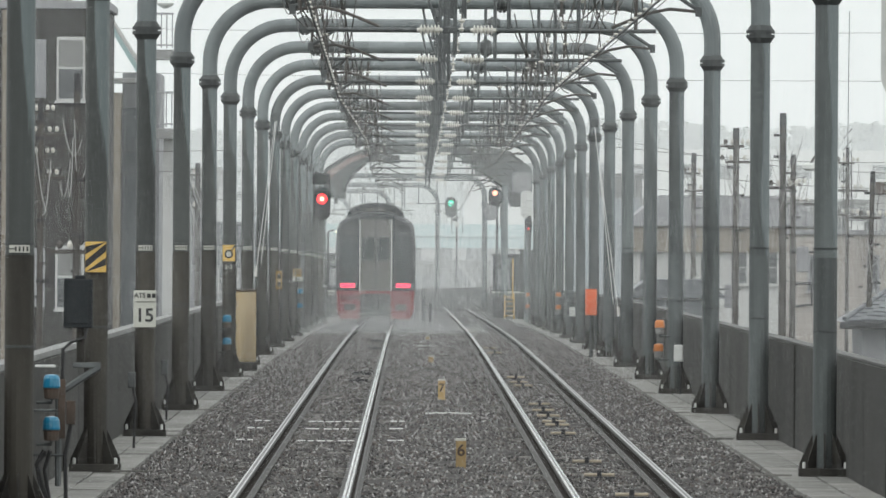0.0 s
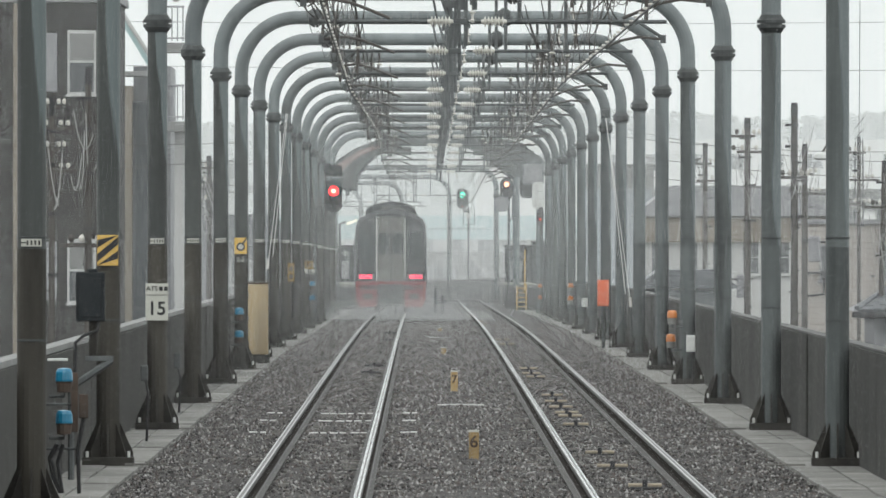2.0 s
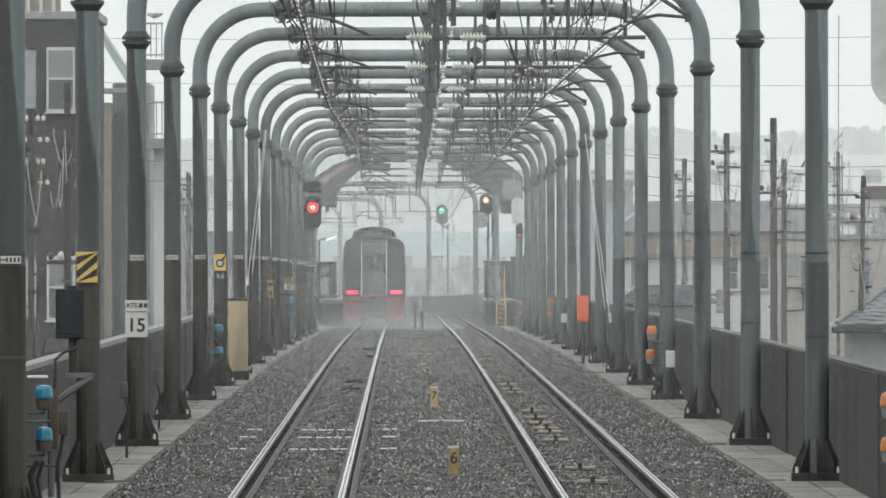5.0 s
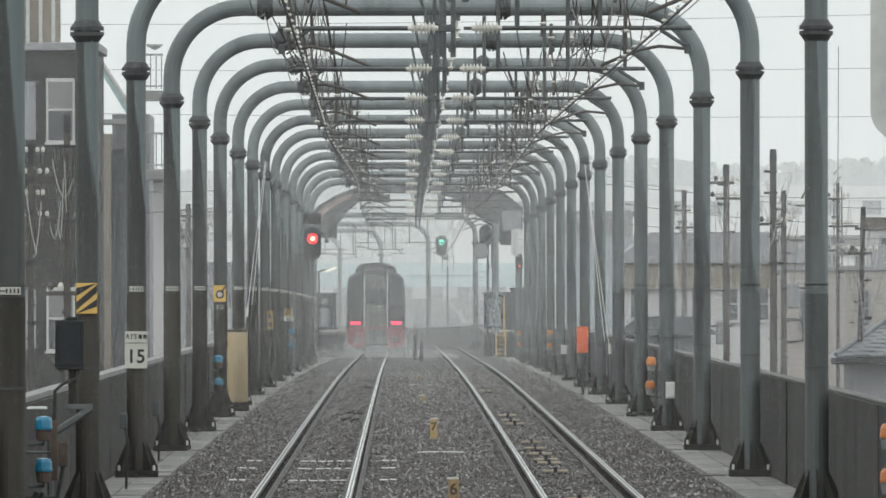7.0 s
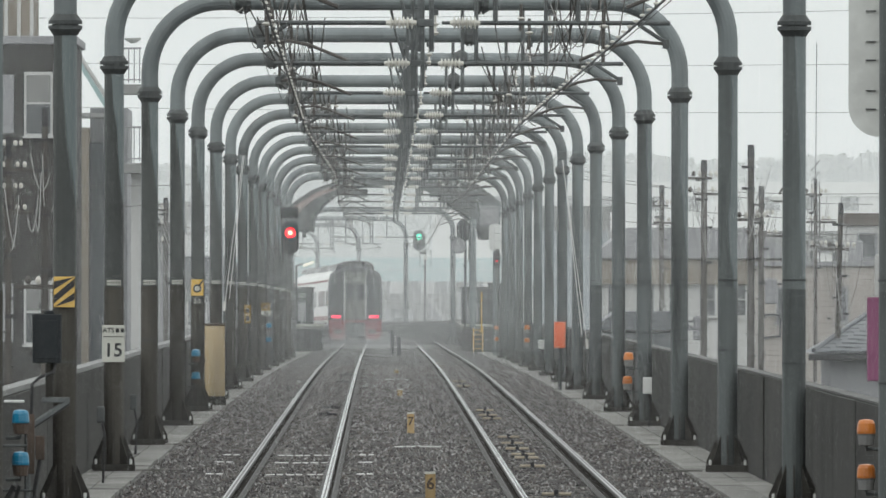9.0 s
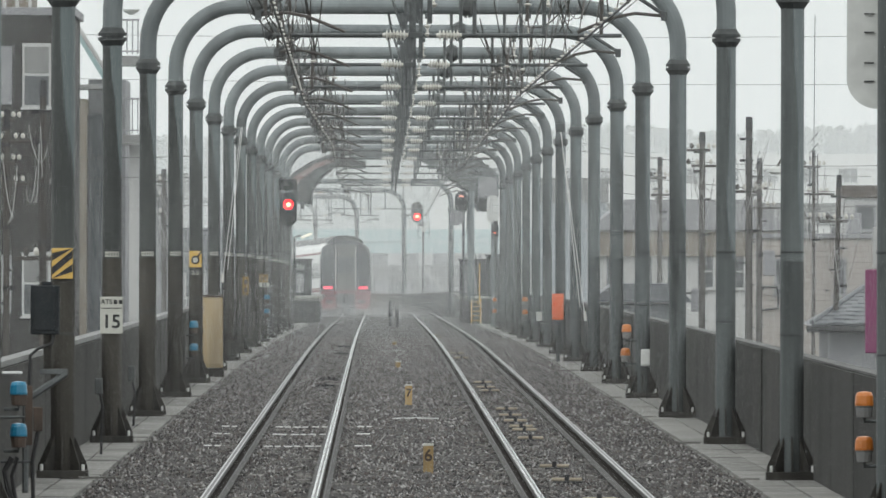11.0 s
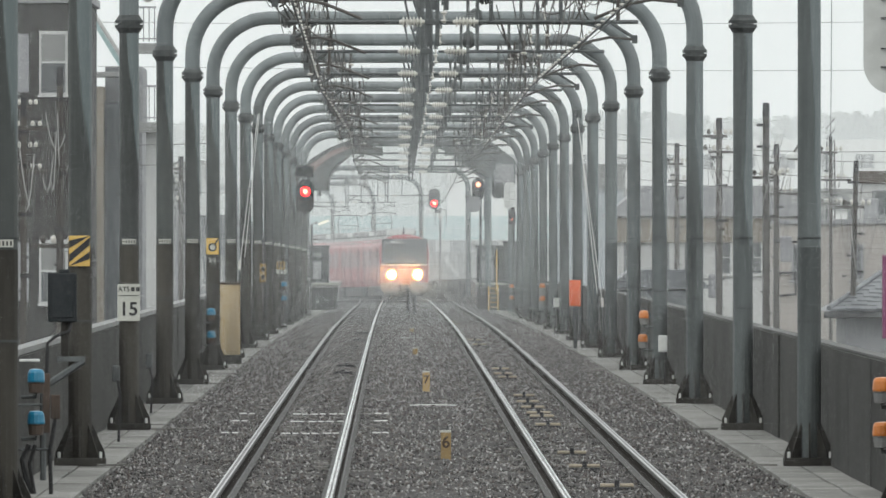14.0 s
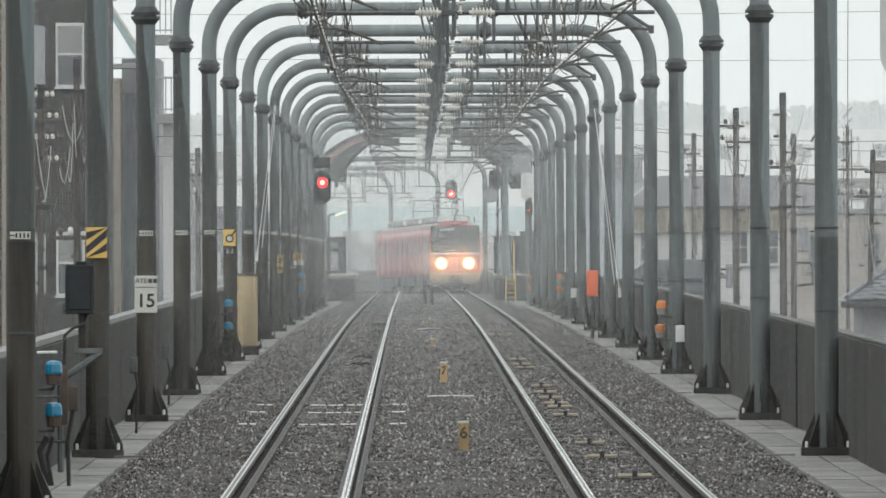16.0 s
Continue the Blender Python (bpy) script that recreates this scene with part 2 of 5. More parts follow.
def tube(points, radius, sides=8, bm=None, cap=True):
    """A round bar along points; radius may be one number or one for each point."""
    b = bm or bmesh.new()
    pts = [Vector(p) for p in points]
    rad = radius if isinstance(radius, (list, tuple)) else [radius] * len(pts)
    rings = []
    for i, p in enumerate(pts):
        d = (pts[min(i + 1, len(pts) - 1)] - pts[max(i - 1, 0)]).normalized()
        up = Vector((0, 1, 0)) if abs(d.y) < 0.8 else Vector((0, 0, 1))
        u = d.cross(up).normalized()
        w = d.cross(u)
        rings.append([b.verts.new(p + rad[i] * (math.cos(2 * math.pi * k / sides) * u + math.sin(2 * math.pi * k / sides) * w)) for k in range(sides)])
    for r0, r1 in zip(rings, rings[1:]):
        for k in range(sides):
            b.faces.new((r0[k], r0[(k + 1) % sides], r1[(k + 1) % sides], r1[k]))
    if cap:
        b.faces.new(rings[0])
        b.faces.new(rings[-1][::-1])
    bmesh.ops.recalc_face_normals(b, faces=b.faces)
    return b


def prism(outline, y0, y1, bm=None):
    """An outline of (x, z) carried from y0 to y1."""
    b = bm or bmesh.new()
    a = [b.verts.new((x, y0, z)) for x, z in outline]
    c = [b.verts.new((x, y1, z)) for x, z in outline]
    n = len(outline)
    fs = [b.faces.new(a), b.faces.new(c[::-1])]
    for i in range(n):
        fs.append(b.faces.new((a[i], a[(i + 1) % n], c[(i + 1) % n], c[i])))
    bmesh.ops.recalc_face_normals(b, faces=fs)
    return b


def words(name, text, size, at, material, parent, label=""):
    """Raised letters that face the platform."""
    cu = bpy.data.curves.new(name, "FONT")
    cu.offset = size * 0.02
    cu.body, cu.size, cu.align_x, cu.align_y, cu.extrude = text, size, "CENTER", "CENTER", 0.002
    cu.materials.append(M[material])
    ob = new(name, cu)
    ob.parent = parent
    ob.matrix_basis = pose(*at, 90, 0, 0)
    if label:
        tagged(ob, label)
    return ob


# ---- the line: plan and profile ----
def soft(v, s):
    return s * math.log1p(math.exp(min(v / s, 60)))


def ease(y, a, b):
    t = max(0.0, min(1.0, (y - a) / (b - a)))
    return t * t * (3 - 2 * t)


def fall(y):
    """Height of the rail tops: level, then gently falling, with a last dip into the station."""
    return -0.0019 * (soft(y - 520, 60) - soft(y - 930, 20)) - 0.5 * ease(y, 960, 1110)


def curve(y, start, radius, longest):
    """Sideways swing of a bend that begins at start and runs out straight."""
    s = max(0.0, y - start)
    k = min(s, longest)
    return -k * k / (2 * radius) - (s - k) * longest / radius


def bend(y):
    return curve(y, 955, 1700, 140)


def left_track(y):
    return -1.2 - 0.0003 * y + bend(y)


def right_track(y):
    return 2.2 + curve(y, 950, 1500, 105)


def steps(a, b, near, far):
    """Stations along the line, close together first."""
    out, y = [a], a
    while y < b:
        y += near + (far - near) * max(0, min(1, (y - 170) / 800))
        out.append(min(y, b))
    return out


def sweep(name, outline, ys, way, material, parent=None, closed=True, smooth=False):
    """An outline of (x, z) drawn along the line; way(y) gives its place."""
    n, verts, faces = len(outline), [], []
    for y in ys:
        cx, cz = way(y)
        verts += [(cx + x, y, cz + z) for x, z in outline]
    k = n if closed else n - 1
    for i in range(len(ys) - 1):
        for j in range(k):
            faces.append((i * n + j, i * n + (j + 1) % n, (i + 1) * n + (j + 1) % n, (i + 1) * n + j))
    me = bpy.data.meshes.new(name)
    me.from_pydata(verts, [], faces)
    me.materials.append(M[material])
    b = bmesh.new()
    b.from_mesh(me)
    bmesh.ops.recalc_face_normals(b, faces=b.faces)
    b.to_mesh(me)
    b.free()
    ob = new(name, me)
    ob.parent = parent
    return ob


START, END = 120.0, 1500.0
LW, RW, LK, RK, KZ = -4.32, 5.28, -3.45, 4.36, -0.25

# ---- setting: ground, viaduct, ballast, kerbs, walls ----
g = bmesh.new()
bmesh.ops.create_grid(g, x_segments=40, y_segments=40, size=4500)
ground = tagged(link("ground", g, "earth"), "wet grey ground below the railway viaduct", "ground", kind="structure")
ground.matrix_basis = pose(0, 2500, -7.0)

line = steps(START, END, 6.0, 12.0)
deck = sweep("viaduct_deck", [(LW - 0.25, -0.6), (RW + 0.25, -0.6), (RW + 0.25, -1.5), (LW - 0.25, -1.5)], [-90.0] + line, lambda y: (bend(y), fall(y)), "wall")
tagged(deck, "grey concrete deck of the railway viaduct", "viaduct", kind="structure")


def ballast_bed():
    """The stone bed: rough, a little higher beside the rails than between the tracks."""
    ys = list(np.arange(-60.0, START, 6.0)) + steps(START, 760.0, 0.7, 3.0) + steps(770.0, END, 12, 14)
    xs = np.arange(LK - 0.02, RK + 0.03, 0.13)
    verts, faces, n = [], [], len(xs)
    rng = np.random.default_rng(3)
    for y in ys:
        for x in xs:
            edge = ease(x, LK, LK + 0.7) * ease(-x, -RK, -RK + 0.7)
            z = -0.27 + 0.07 * edge + 0.03 * noise.noise((x * 1.1, y * 0.25, 0)) + rng.uniform(-0.018, 0.018)
            verts.append((x + bend(y), y, z + fall(y)))
    for i in range(len(ys) - 1):
        for j in range(n - 1):
            a = i * n + j
            faces.append((a, a + 1, a + n + 1, a + n))
    me = bpy.data.meshes.new("ballast")
    me.from_pydata(verts, [], faces)
    me.materials.append(M["ballast"])
    return tagged(new("ballast", me), "wet dark grey crushed stone ballast under the tracks", "ballast", kind="structure")


ballast_bed()


def stones():
    """Loose stones on the bed, thinner with distance."""
    rng = np.random.default_rng(11)
    count = 120000
    y = 165 * (620 / 165) ** rng.random(count)
    x = rng.uniform(LK + 0.05, RK - 0.05, count)
    r = rng.uniform(0.01, 0.025, count) * (1 + (y - 165) / 900)
    base = np.array([(1, 0, 0), (0, 1, 0), (-1, 0, 0), (0, -1, 0), (0, 0, 1), (0, 0, -1)], float)
    tri = np.array([(0, 1, 4), (1, 2, 4), (2, 3, 4), (3, 0, 4), (1, 0, 5), (2, 1, 5), (3, 2, 5), (0, 3, 5)])
    v = base[None] * rng.uniform(0.55, 1.25, (count, 6, 1)) * r[:, None, None]
    v += rng.normal(0, 0.16, v.shape) * r[:, None, None]
    a = rng.uniform(0, 6.28, count)
    c, s = np.cos(a)[:, None], np.sin(a)[:, None]
    v[..., 0], v[..., 1] = v[..., 0] * c - v[..., 1] * s, v[..., 0] * s + v[..., 1] * c
    z = np.array([fall(q) for q in y]) - 0.2 + rng.uniform(-0.01, 0.02, count)
    edge = np.minimum(np.clip((x - LK) / 0.6, 0, 1), np.clip((RK - x) / 0.6, 0, 1))
    z -= 0.055 * (1 - edge)
    v += np.stack([x + np.array([bend(q) for q in y]), y, z], 1)[:, None]
    f = tri[None] + 6 * np.arange(count)[:, None, None]
    me = bpy.data.meshes.new("loose_stones")
    me.from_pydata(v.reshape(-1, 3).tolist(), [], f.reshape(-1, 3).tolist())
    me.materials.append(M["stone"])
    tagged(new("loose_stones", me), "wet angular grey and brown ballast stones", "stones", kind="stuff")


stones()

RAIL = [(-0.032, 0), (0.032, 0), (0.034, -0.035), (0.01, -0.05), (0.01, -0.125), (0.064, -0.14), (0.064, -0.153), (-0.064, -0.153), (-0.064, -0.14), (-0.01, -0.125), (-0.01, -0.05), (-0.034, -0.035)]
rail_ys = [-60.0, 0.0, 60.0] + steps(START, 1075, 5, 7)
for track, way in (("departure", left_track), ("arrival", right_track)):
    for side in (-0.5665, 0.5665):
        r = thing("rail", (0, 0, 0), "steel rail with a polished wet head and rusty web", "rail", "rails", "structure")
        sweep("rail_web", RAIL[2:], rail_ys, lambda y, s=side, w=way: (w(y) + s, fall(y)), "railside", r)
        sweep("rail_foot", [(-0.118, -0.168), (-0.118, -0.152), (-0.06, -0.136), (0.06, -0.136), (0.118, -0.152), (0.118, -0.168)], rail_ys, lambda y, s=side, w=way: (w(y) + s, fall(y)), "railfoot", r)
        for x0 in (-0.072, 0.06):
            sweep("foot_edge", [(x0, -0.146), (x0, -0.131), (x0 + 0.012, -0.131), (x0 + 0.012, -0.146)], rail_ys, lambda y, s=side, w=way: (w(y) + s, fall(y)), "raildark", r)
        head = sweep("rail_head", [(-0.039, 0.0), (-0.034, 0.006), (0.034, 0.006), (0.039, 0.0), (0.04, -0.034), (-0.04, -0.034)], rail_ys, lambda y, s=side, w=way: (w(y) + s, fall(y)), "raildark", r)
        # outer rails reflect less sky: that is put into their band colour
        outer = (side < 0) == (track == "departure")
        for x0, x1 in ((-0.033, -0.014), (0.016, 0.032)) if outer else ((-0.033, -0.006), (0.01, 0.032)):
            sweep("running_band", [(x0, 0.006), (x0 + 0.003, 0.0105), (x1 - 0.003, 0.0105), (x1, 0.006)], rail_ys, lambda y, s=side, w=way: (w(y) + s, fall(y)), "raildim" if outer else "railtop", head)


def sleepers():
    """Concrete sleepers, mostly buried in the stones."""
    b = bmesh.new()
    y = 150.0
    while y < 420:
        for way in (left_track, right_track):
            for part_x in (-0.3, 0.3, -0.8, 0.8):
                if random.random() < 0.3:
                    box(random.uniform(0.14, 0.36), 0.2, 0.1, (way(y) + part_x + random.uniform(-0.06, 0.06), y, fall(y) - 0.235 + random.uniform(-0.012, 0.012)), bm=b)
        y += 1.9
    tagged(link("sleepers", b, "concrete"), "grey concrete sleeper tops half buried in ballast", "sleepers", kind="stuff")


sleepers()

for name, x0, x1 in (("pavement_left", LW, LK), ("pavement_right", RK, RW)):
    kerb = sweep(name, [(x0, KZ - 0.02), (x1, KZ - 0.02), (x1, -0.62), (x0, -0.62)], [-90.0] + line, lambda y: (bend(y), fall(y)), "concrete")
    tagged(kerb, "pale wet concrete cable trough walkway beside the ballast", "walkway", kind="structure")
    # cover slabs in two rows
    mid = x0 + (x1 - x0) * 0.52
    protos = []
    for a, c in ((x0, mid), (mid, x1)):
        protos.append(((a + c) / 2, link("cover_slab", box(c - a - 0.025, 4.9, 0.045, bevel=0.008), "concrete", kerb)))
    y, first = 152.5, True
    while y < 760:
        for cx, p in protos:
            q = p if first else p.copy()
            if not first:
                scene.collection.objects.link(q)
            q.parent = kerb
            q.matrix_basis = pose(cx + bend(y) + random.uniform(-0.01, 0.01), y, KZ + fall(y) + 0.003 + random.uniform(-0.006, 0.006), math.degrees(math.atan((fall(y + 2) - fall(y - 2)) / 4)), 0, random.uniform(-0.06, 0.06))
        first = False
        y += 5.0

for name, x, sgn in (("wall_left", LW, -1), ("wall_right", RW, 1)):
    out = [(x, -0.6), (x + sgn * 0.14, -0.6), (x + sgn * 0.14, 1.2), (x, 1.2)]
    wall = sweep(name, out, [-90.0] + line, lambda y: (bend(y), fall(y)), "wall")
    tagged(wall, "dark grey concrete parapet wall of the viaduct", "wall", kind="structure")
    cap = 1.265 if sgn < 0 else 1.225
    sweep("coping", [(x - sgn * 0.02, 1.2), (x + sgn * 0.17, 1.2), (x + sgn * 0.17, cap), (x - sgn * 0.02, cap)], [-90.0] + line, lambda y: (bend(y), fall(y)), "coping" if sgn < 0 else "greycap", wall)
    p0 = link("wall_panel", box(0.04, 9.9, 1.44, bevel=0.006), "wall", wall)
    y, first = 147.0, True
    while y < 900:
        q = p0 if first else p0.copy()
        if not first:
            scene.collection.objects.link(q)
        q.parent = wall
        q.matrix_basis = pose(x - sgn * (0.022 + random.uniform(0, 0.045)) + bend(y), y, 0.475 + fall(y), math.degrees(math.atan((fall(y + 4) - fall(y - 4)) / 8)), 0, random.uniform(-0.05, 0.05))
        first = False
        y += 10.0


# ---- overhead line portals ----
def drum(profile, sides=14, bm=None, at=(0, 0, 0), axis="z"):
    """A turned shape: profile of (radius, height)."""
    pts, rad = [], []
    for r, h in profile:
        pts.append((at[0], at[1], at[2] + h) if axis == "z" else (at[0] + h, at[1], at[2]))
        rad.append(r)
    b = bm or bmesh.new()
    rings = []
    for p, r in zip(pts, rad):
        ring = []
        for k in range(sides):
            c, s = r * math.cos(2 * math.pi * k / sides), r * math.sin(2 * math.pi * k / sides)
            ring.append(b.verts.new((p[0] + c, p[1] + s, p[2]) if axis == "z" else (p[0], p[1] + c, p[2] + s)))
        rings.append(ring)
    fs = []
    for r0, r1 in zip(rings, rings[1:]):
        for k in range(sides):
            fs.append(b.faces.new((r0[k], r0[(k + 1) % sides], r1[(k + 1) % sides], r1[k])))
    fs.append(b.faces.new(rings[0]))
    fs.append(b.faces.new(rings[-1]))
    bmesh.ops.recalc_face_normals(b, faces=fs)
    return b


FLANGE = [(0.145, -0.13), (0.19, -0.06), (0.205, -0.055), (0.205, -0.008), (0.16, -0.008), (0.16, 0.008), (0.205, 0.008), (0.205, 0.055), (0.19, 0.06), (0.145, 0.13)]


def gusset():
    b = bmesh.new()
    vs = [b.verts.new(p) for p in ((0.13, -0.009, 0.1), (0.3, -0.009, 0.1), (0.3, -0.009, 0.16), (0.13, -0.009, 0.54), (0.13, 0.009, 0.1), (0.3, 0.009, 0.1), (0.3, 0.009, 0.16), (0.13, 0.009, 0.54))]
    for f in ((0, 1, 2, 3), (7, 6, 5, 4), (0, 4, 5, 1), (1, 5, 6, 2), (2, 6, 7, 3)):
        b.faces.new([vs[i] for i in f])
    bmesh.ops.recalc_face_normals(b, faces=b.faces)
    return b


def column_foot(p, x):
    f = part("foot", box(0.62, 0.62, 0.1, (0, 0, 0.05), 0.008), "base", p, "rust-stained base plate with welded gussets")
    f.matrix_basis = pose(x, 0, 0)
    for k in range(8):
        part("gusset", gusset(), "base", f).matrix_basis = pose(0, 0, 0, 0, 0, 45 * k)
    for k in range(4):
        part("bolt", drum([(0.02, 0.1), (0.02, 0.17), (0.008, 0.175)], 6, at=(0.25 * (1 if k % 2 else -1), 0.25 * (1 if k > 1 else -1), 0)), "greybox", f)


def insulator(parent, x, z, way, label=""):
    prof = [(0.03, 0)]
    for i in range(6):
        h = 0.04 + i * 0.05
        prof += [(0.035, h), (0.08, h + 0.012), (0.08, h + 0.02), (0.035, h + 0.034)]
    prof.append((0.03, 0.37))
    b = drum([(r, h * way) for r, h in prof], 10, at=(x, 0, z), axis="x")
    return part("insulator", b, "porcelain", parent, label or "white ribbed porcelain insulator")


def portal():
    """A tubular arch over both tracks with its hangers and brackets; origin at the middle of its feet."""
    p = thing("catenary_portal", (0, 0, 0), "blue-grey steel tube arch carrying overhead wires across two tracks", "catenary portal", "portals over the tracks")
    H, B, R = 5.82, 7.36, 1.17
    for s in (-1, 1):
        x = 4.4 * s
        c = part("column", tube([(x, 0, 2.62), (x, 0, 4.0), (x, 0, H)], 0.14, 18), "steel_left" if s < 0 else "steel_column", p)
        part("lower_column", tube([(x, 0, 0.08), (x, 0, 1.3), (x, 0, 2.64)], 0.143, 18), "steel_dark" if s < 0 else "steel_right", p)
        column_foot(p, x)
        part("flange", drum(FLANGE, 16, at=(x, 0, H)), "flange", p, "dark bolted flange")
        part("strap", drum([(0.143, -0.012), (0.15, -0.01), (0.15, 0.01), (0.143, 0.012)], 14, at=(x, 0, 2.75)), "flange", c)
        part("strap", drum([(0.143, -0.012), (0.15, -0.01), (0.15, 0.01), (0.143, 0.012)], 14, at=(x, 0, 1.75)), "flange", c)
    arc = []
    for i in range(11):
        a = math.pi / 2 * i / 10
        arc.append((-4.4 + R - R * math.cos(a), 0, B - R + R * math.sin(a)))
    path = [(-4.4, 0, H)] + arc + [(-x, y, z) for x, y, z in arc[::-1]] + [(4.4, 0, H)]
    part("arch_beam", tube(path, 0.14, 16), "steel", p)
    for x in (-2.85, 1.1):
        part("coupling", drum(FLANGE, 16, at=(x, 0, B), axis="x"), "flange", p, "dark bolted coupling")
    # twin hanger in the middle with brackets to both tracks
    for x in (-0.12, 0.02):
        part("hanger", tube([(x, 0, B - 0.1), (x, 0, 5.5)], 0.03, 8), "fitting", p)
    part("hanger_clamp", box(0.32, 0.2, 0.16, (-0.05, 0, B - 0.2), 0.01), "fitting", p)
    part("hanger_plate", box(0.2, 0.08, 0.09, (-0.05, 0, 5.85), 0.01), "fitting", p)
    part("brace", tube([(-0.1, 0, 6.2), (-0.32, 0, 6.85), (-0.4, 0, B - 0.1)], 0.022, 6), "fitting", p)
    for s, x0, x1 in ((-1, -0.16, -2.1), (1, 0.24, 2.9)):
        part("insulator_stem", tube([(x0 * 0.6, 0, 5.85), (x0, 0, 5.85)], 0.02, 6), "fitting", p)
        insulator(p, x0, 5.85, s)
        br = part("bracket", tube([(x0 + 0.36 * s, 0, 5.85), (x1, 0, 5.85)], 0.028, 8), "fitting", p)
        sx = x0 + (1.55 if s > 0 else -0.95) * s
        part("arm_strut", tube([(x1 - 0.38 * s, 0, 5.83), (x1 - 0.06 * s, 0, 5.62)], 0.024, 6), "fitting", br)
        part("arm_plate", box(0.08, 0.05, 0.12, (x1 - 0.05 * s, 0, 5.6), 0.01), "fitting", br)
        part("steady_arm", tube([(x1 - 0.08 * s, 0, 5.6), (x1 - 0.4 * s, 0, 5.63), (x1 - 0.65 * s, 0, 5.58), (x1 - 0.9 * s, 0, 5.48), (x1 - 1.1 * s, 0, 5.4)], 0.02, 6), "pole", br)
        part("dropper_post", tube([(sx, 0, B - 0.1), (sx, 0, 5.86)], 0.03, 6), "fitting", p)
        prof = [(0.015, 0.0), (0.05, 0.03), (0.075, 0.05), (0.025, 0.07), (0.02, 0.16), (0.05, 0.18), (0.075, 0.2), (0.02, 0.22), (0.015, 0.4)]
        part("disc_insulator", drum(prof, 10, at=(sx + 0.45 * s, 0, B - 0.56)), "porcelain", p, "white porcelain disc insulators")
        part("clamp", box(0.1, 0.24, 0.1, (sx + 0.45 * s, 0, B - 0.17), 0.01), "fitting", p)
    # number plate on one column, unreadable
    plate = part("number_plate", box(0.2, 0.012, 0.075, (-4.4, -0.15, 2.7), 0.003), "tag", p, "off-white number plate")
    for i in range(5):
        part("bar", box(0.018 if i else 0.05, 0.004, 0.045 if i else 0.012, (-4.475 + 0.038 * i, -0.158, 2.7)), "ink", plate)
    return p


PORTALS = [137.0, 178.0, 221.0, 262.5, 304.0, 345.0, 383.0, 424.0, 464.0, 504.0, 544.0, 584.0, 624.0, 664.0, 704.0, 744.0]
first_portal = portal()
first_portal.matrix_basis = pose(0.5 + bend(PORTALS[0]), PORTALS[0], KZ + 0.025 + fall(PORTALS[0]))
for y in PORTALS[1:]:
    copy_thing(first_portal, pose(0.5 + bend(y) + 0.05 * ease(-y, -320, -200), y, KZ + 0.025 + fall(y)))
# far portals placed and raised to fit the view; added plinths fill the gap
for y, x in ((1000, 3.75), (1100, 1.3), (1180, -1.65), (1260, -4.6)):
    up = 0.5 * ease(y, 960, 1110) - 0.0017 * (y - 1000)
    far_portal = copy_thing(first_portal, pose(x - 4.4, y, KZ + fall(y) + up))
    for side in (-4.4, 4.4):
        part("plinth", box(0.7, 0.7, 0.62, (side, 0, -0.31), 0.02), "concrete", far_portal, "grey concrete plinth")


STAGGER = {-1: ([100, 187, 323, 450, 600, 850], [0.2, 0.1, -0.08, 0.1, -0.08, 0.1]), 1: ([100, 171, 313, 343, 537, 588, 850], [0.5, 0.39, 0.05, 0.08, 0.19, -0.1, 0.0])}


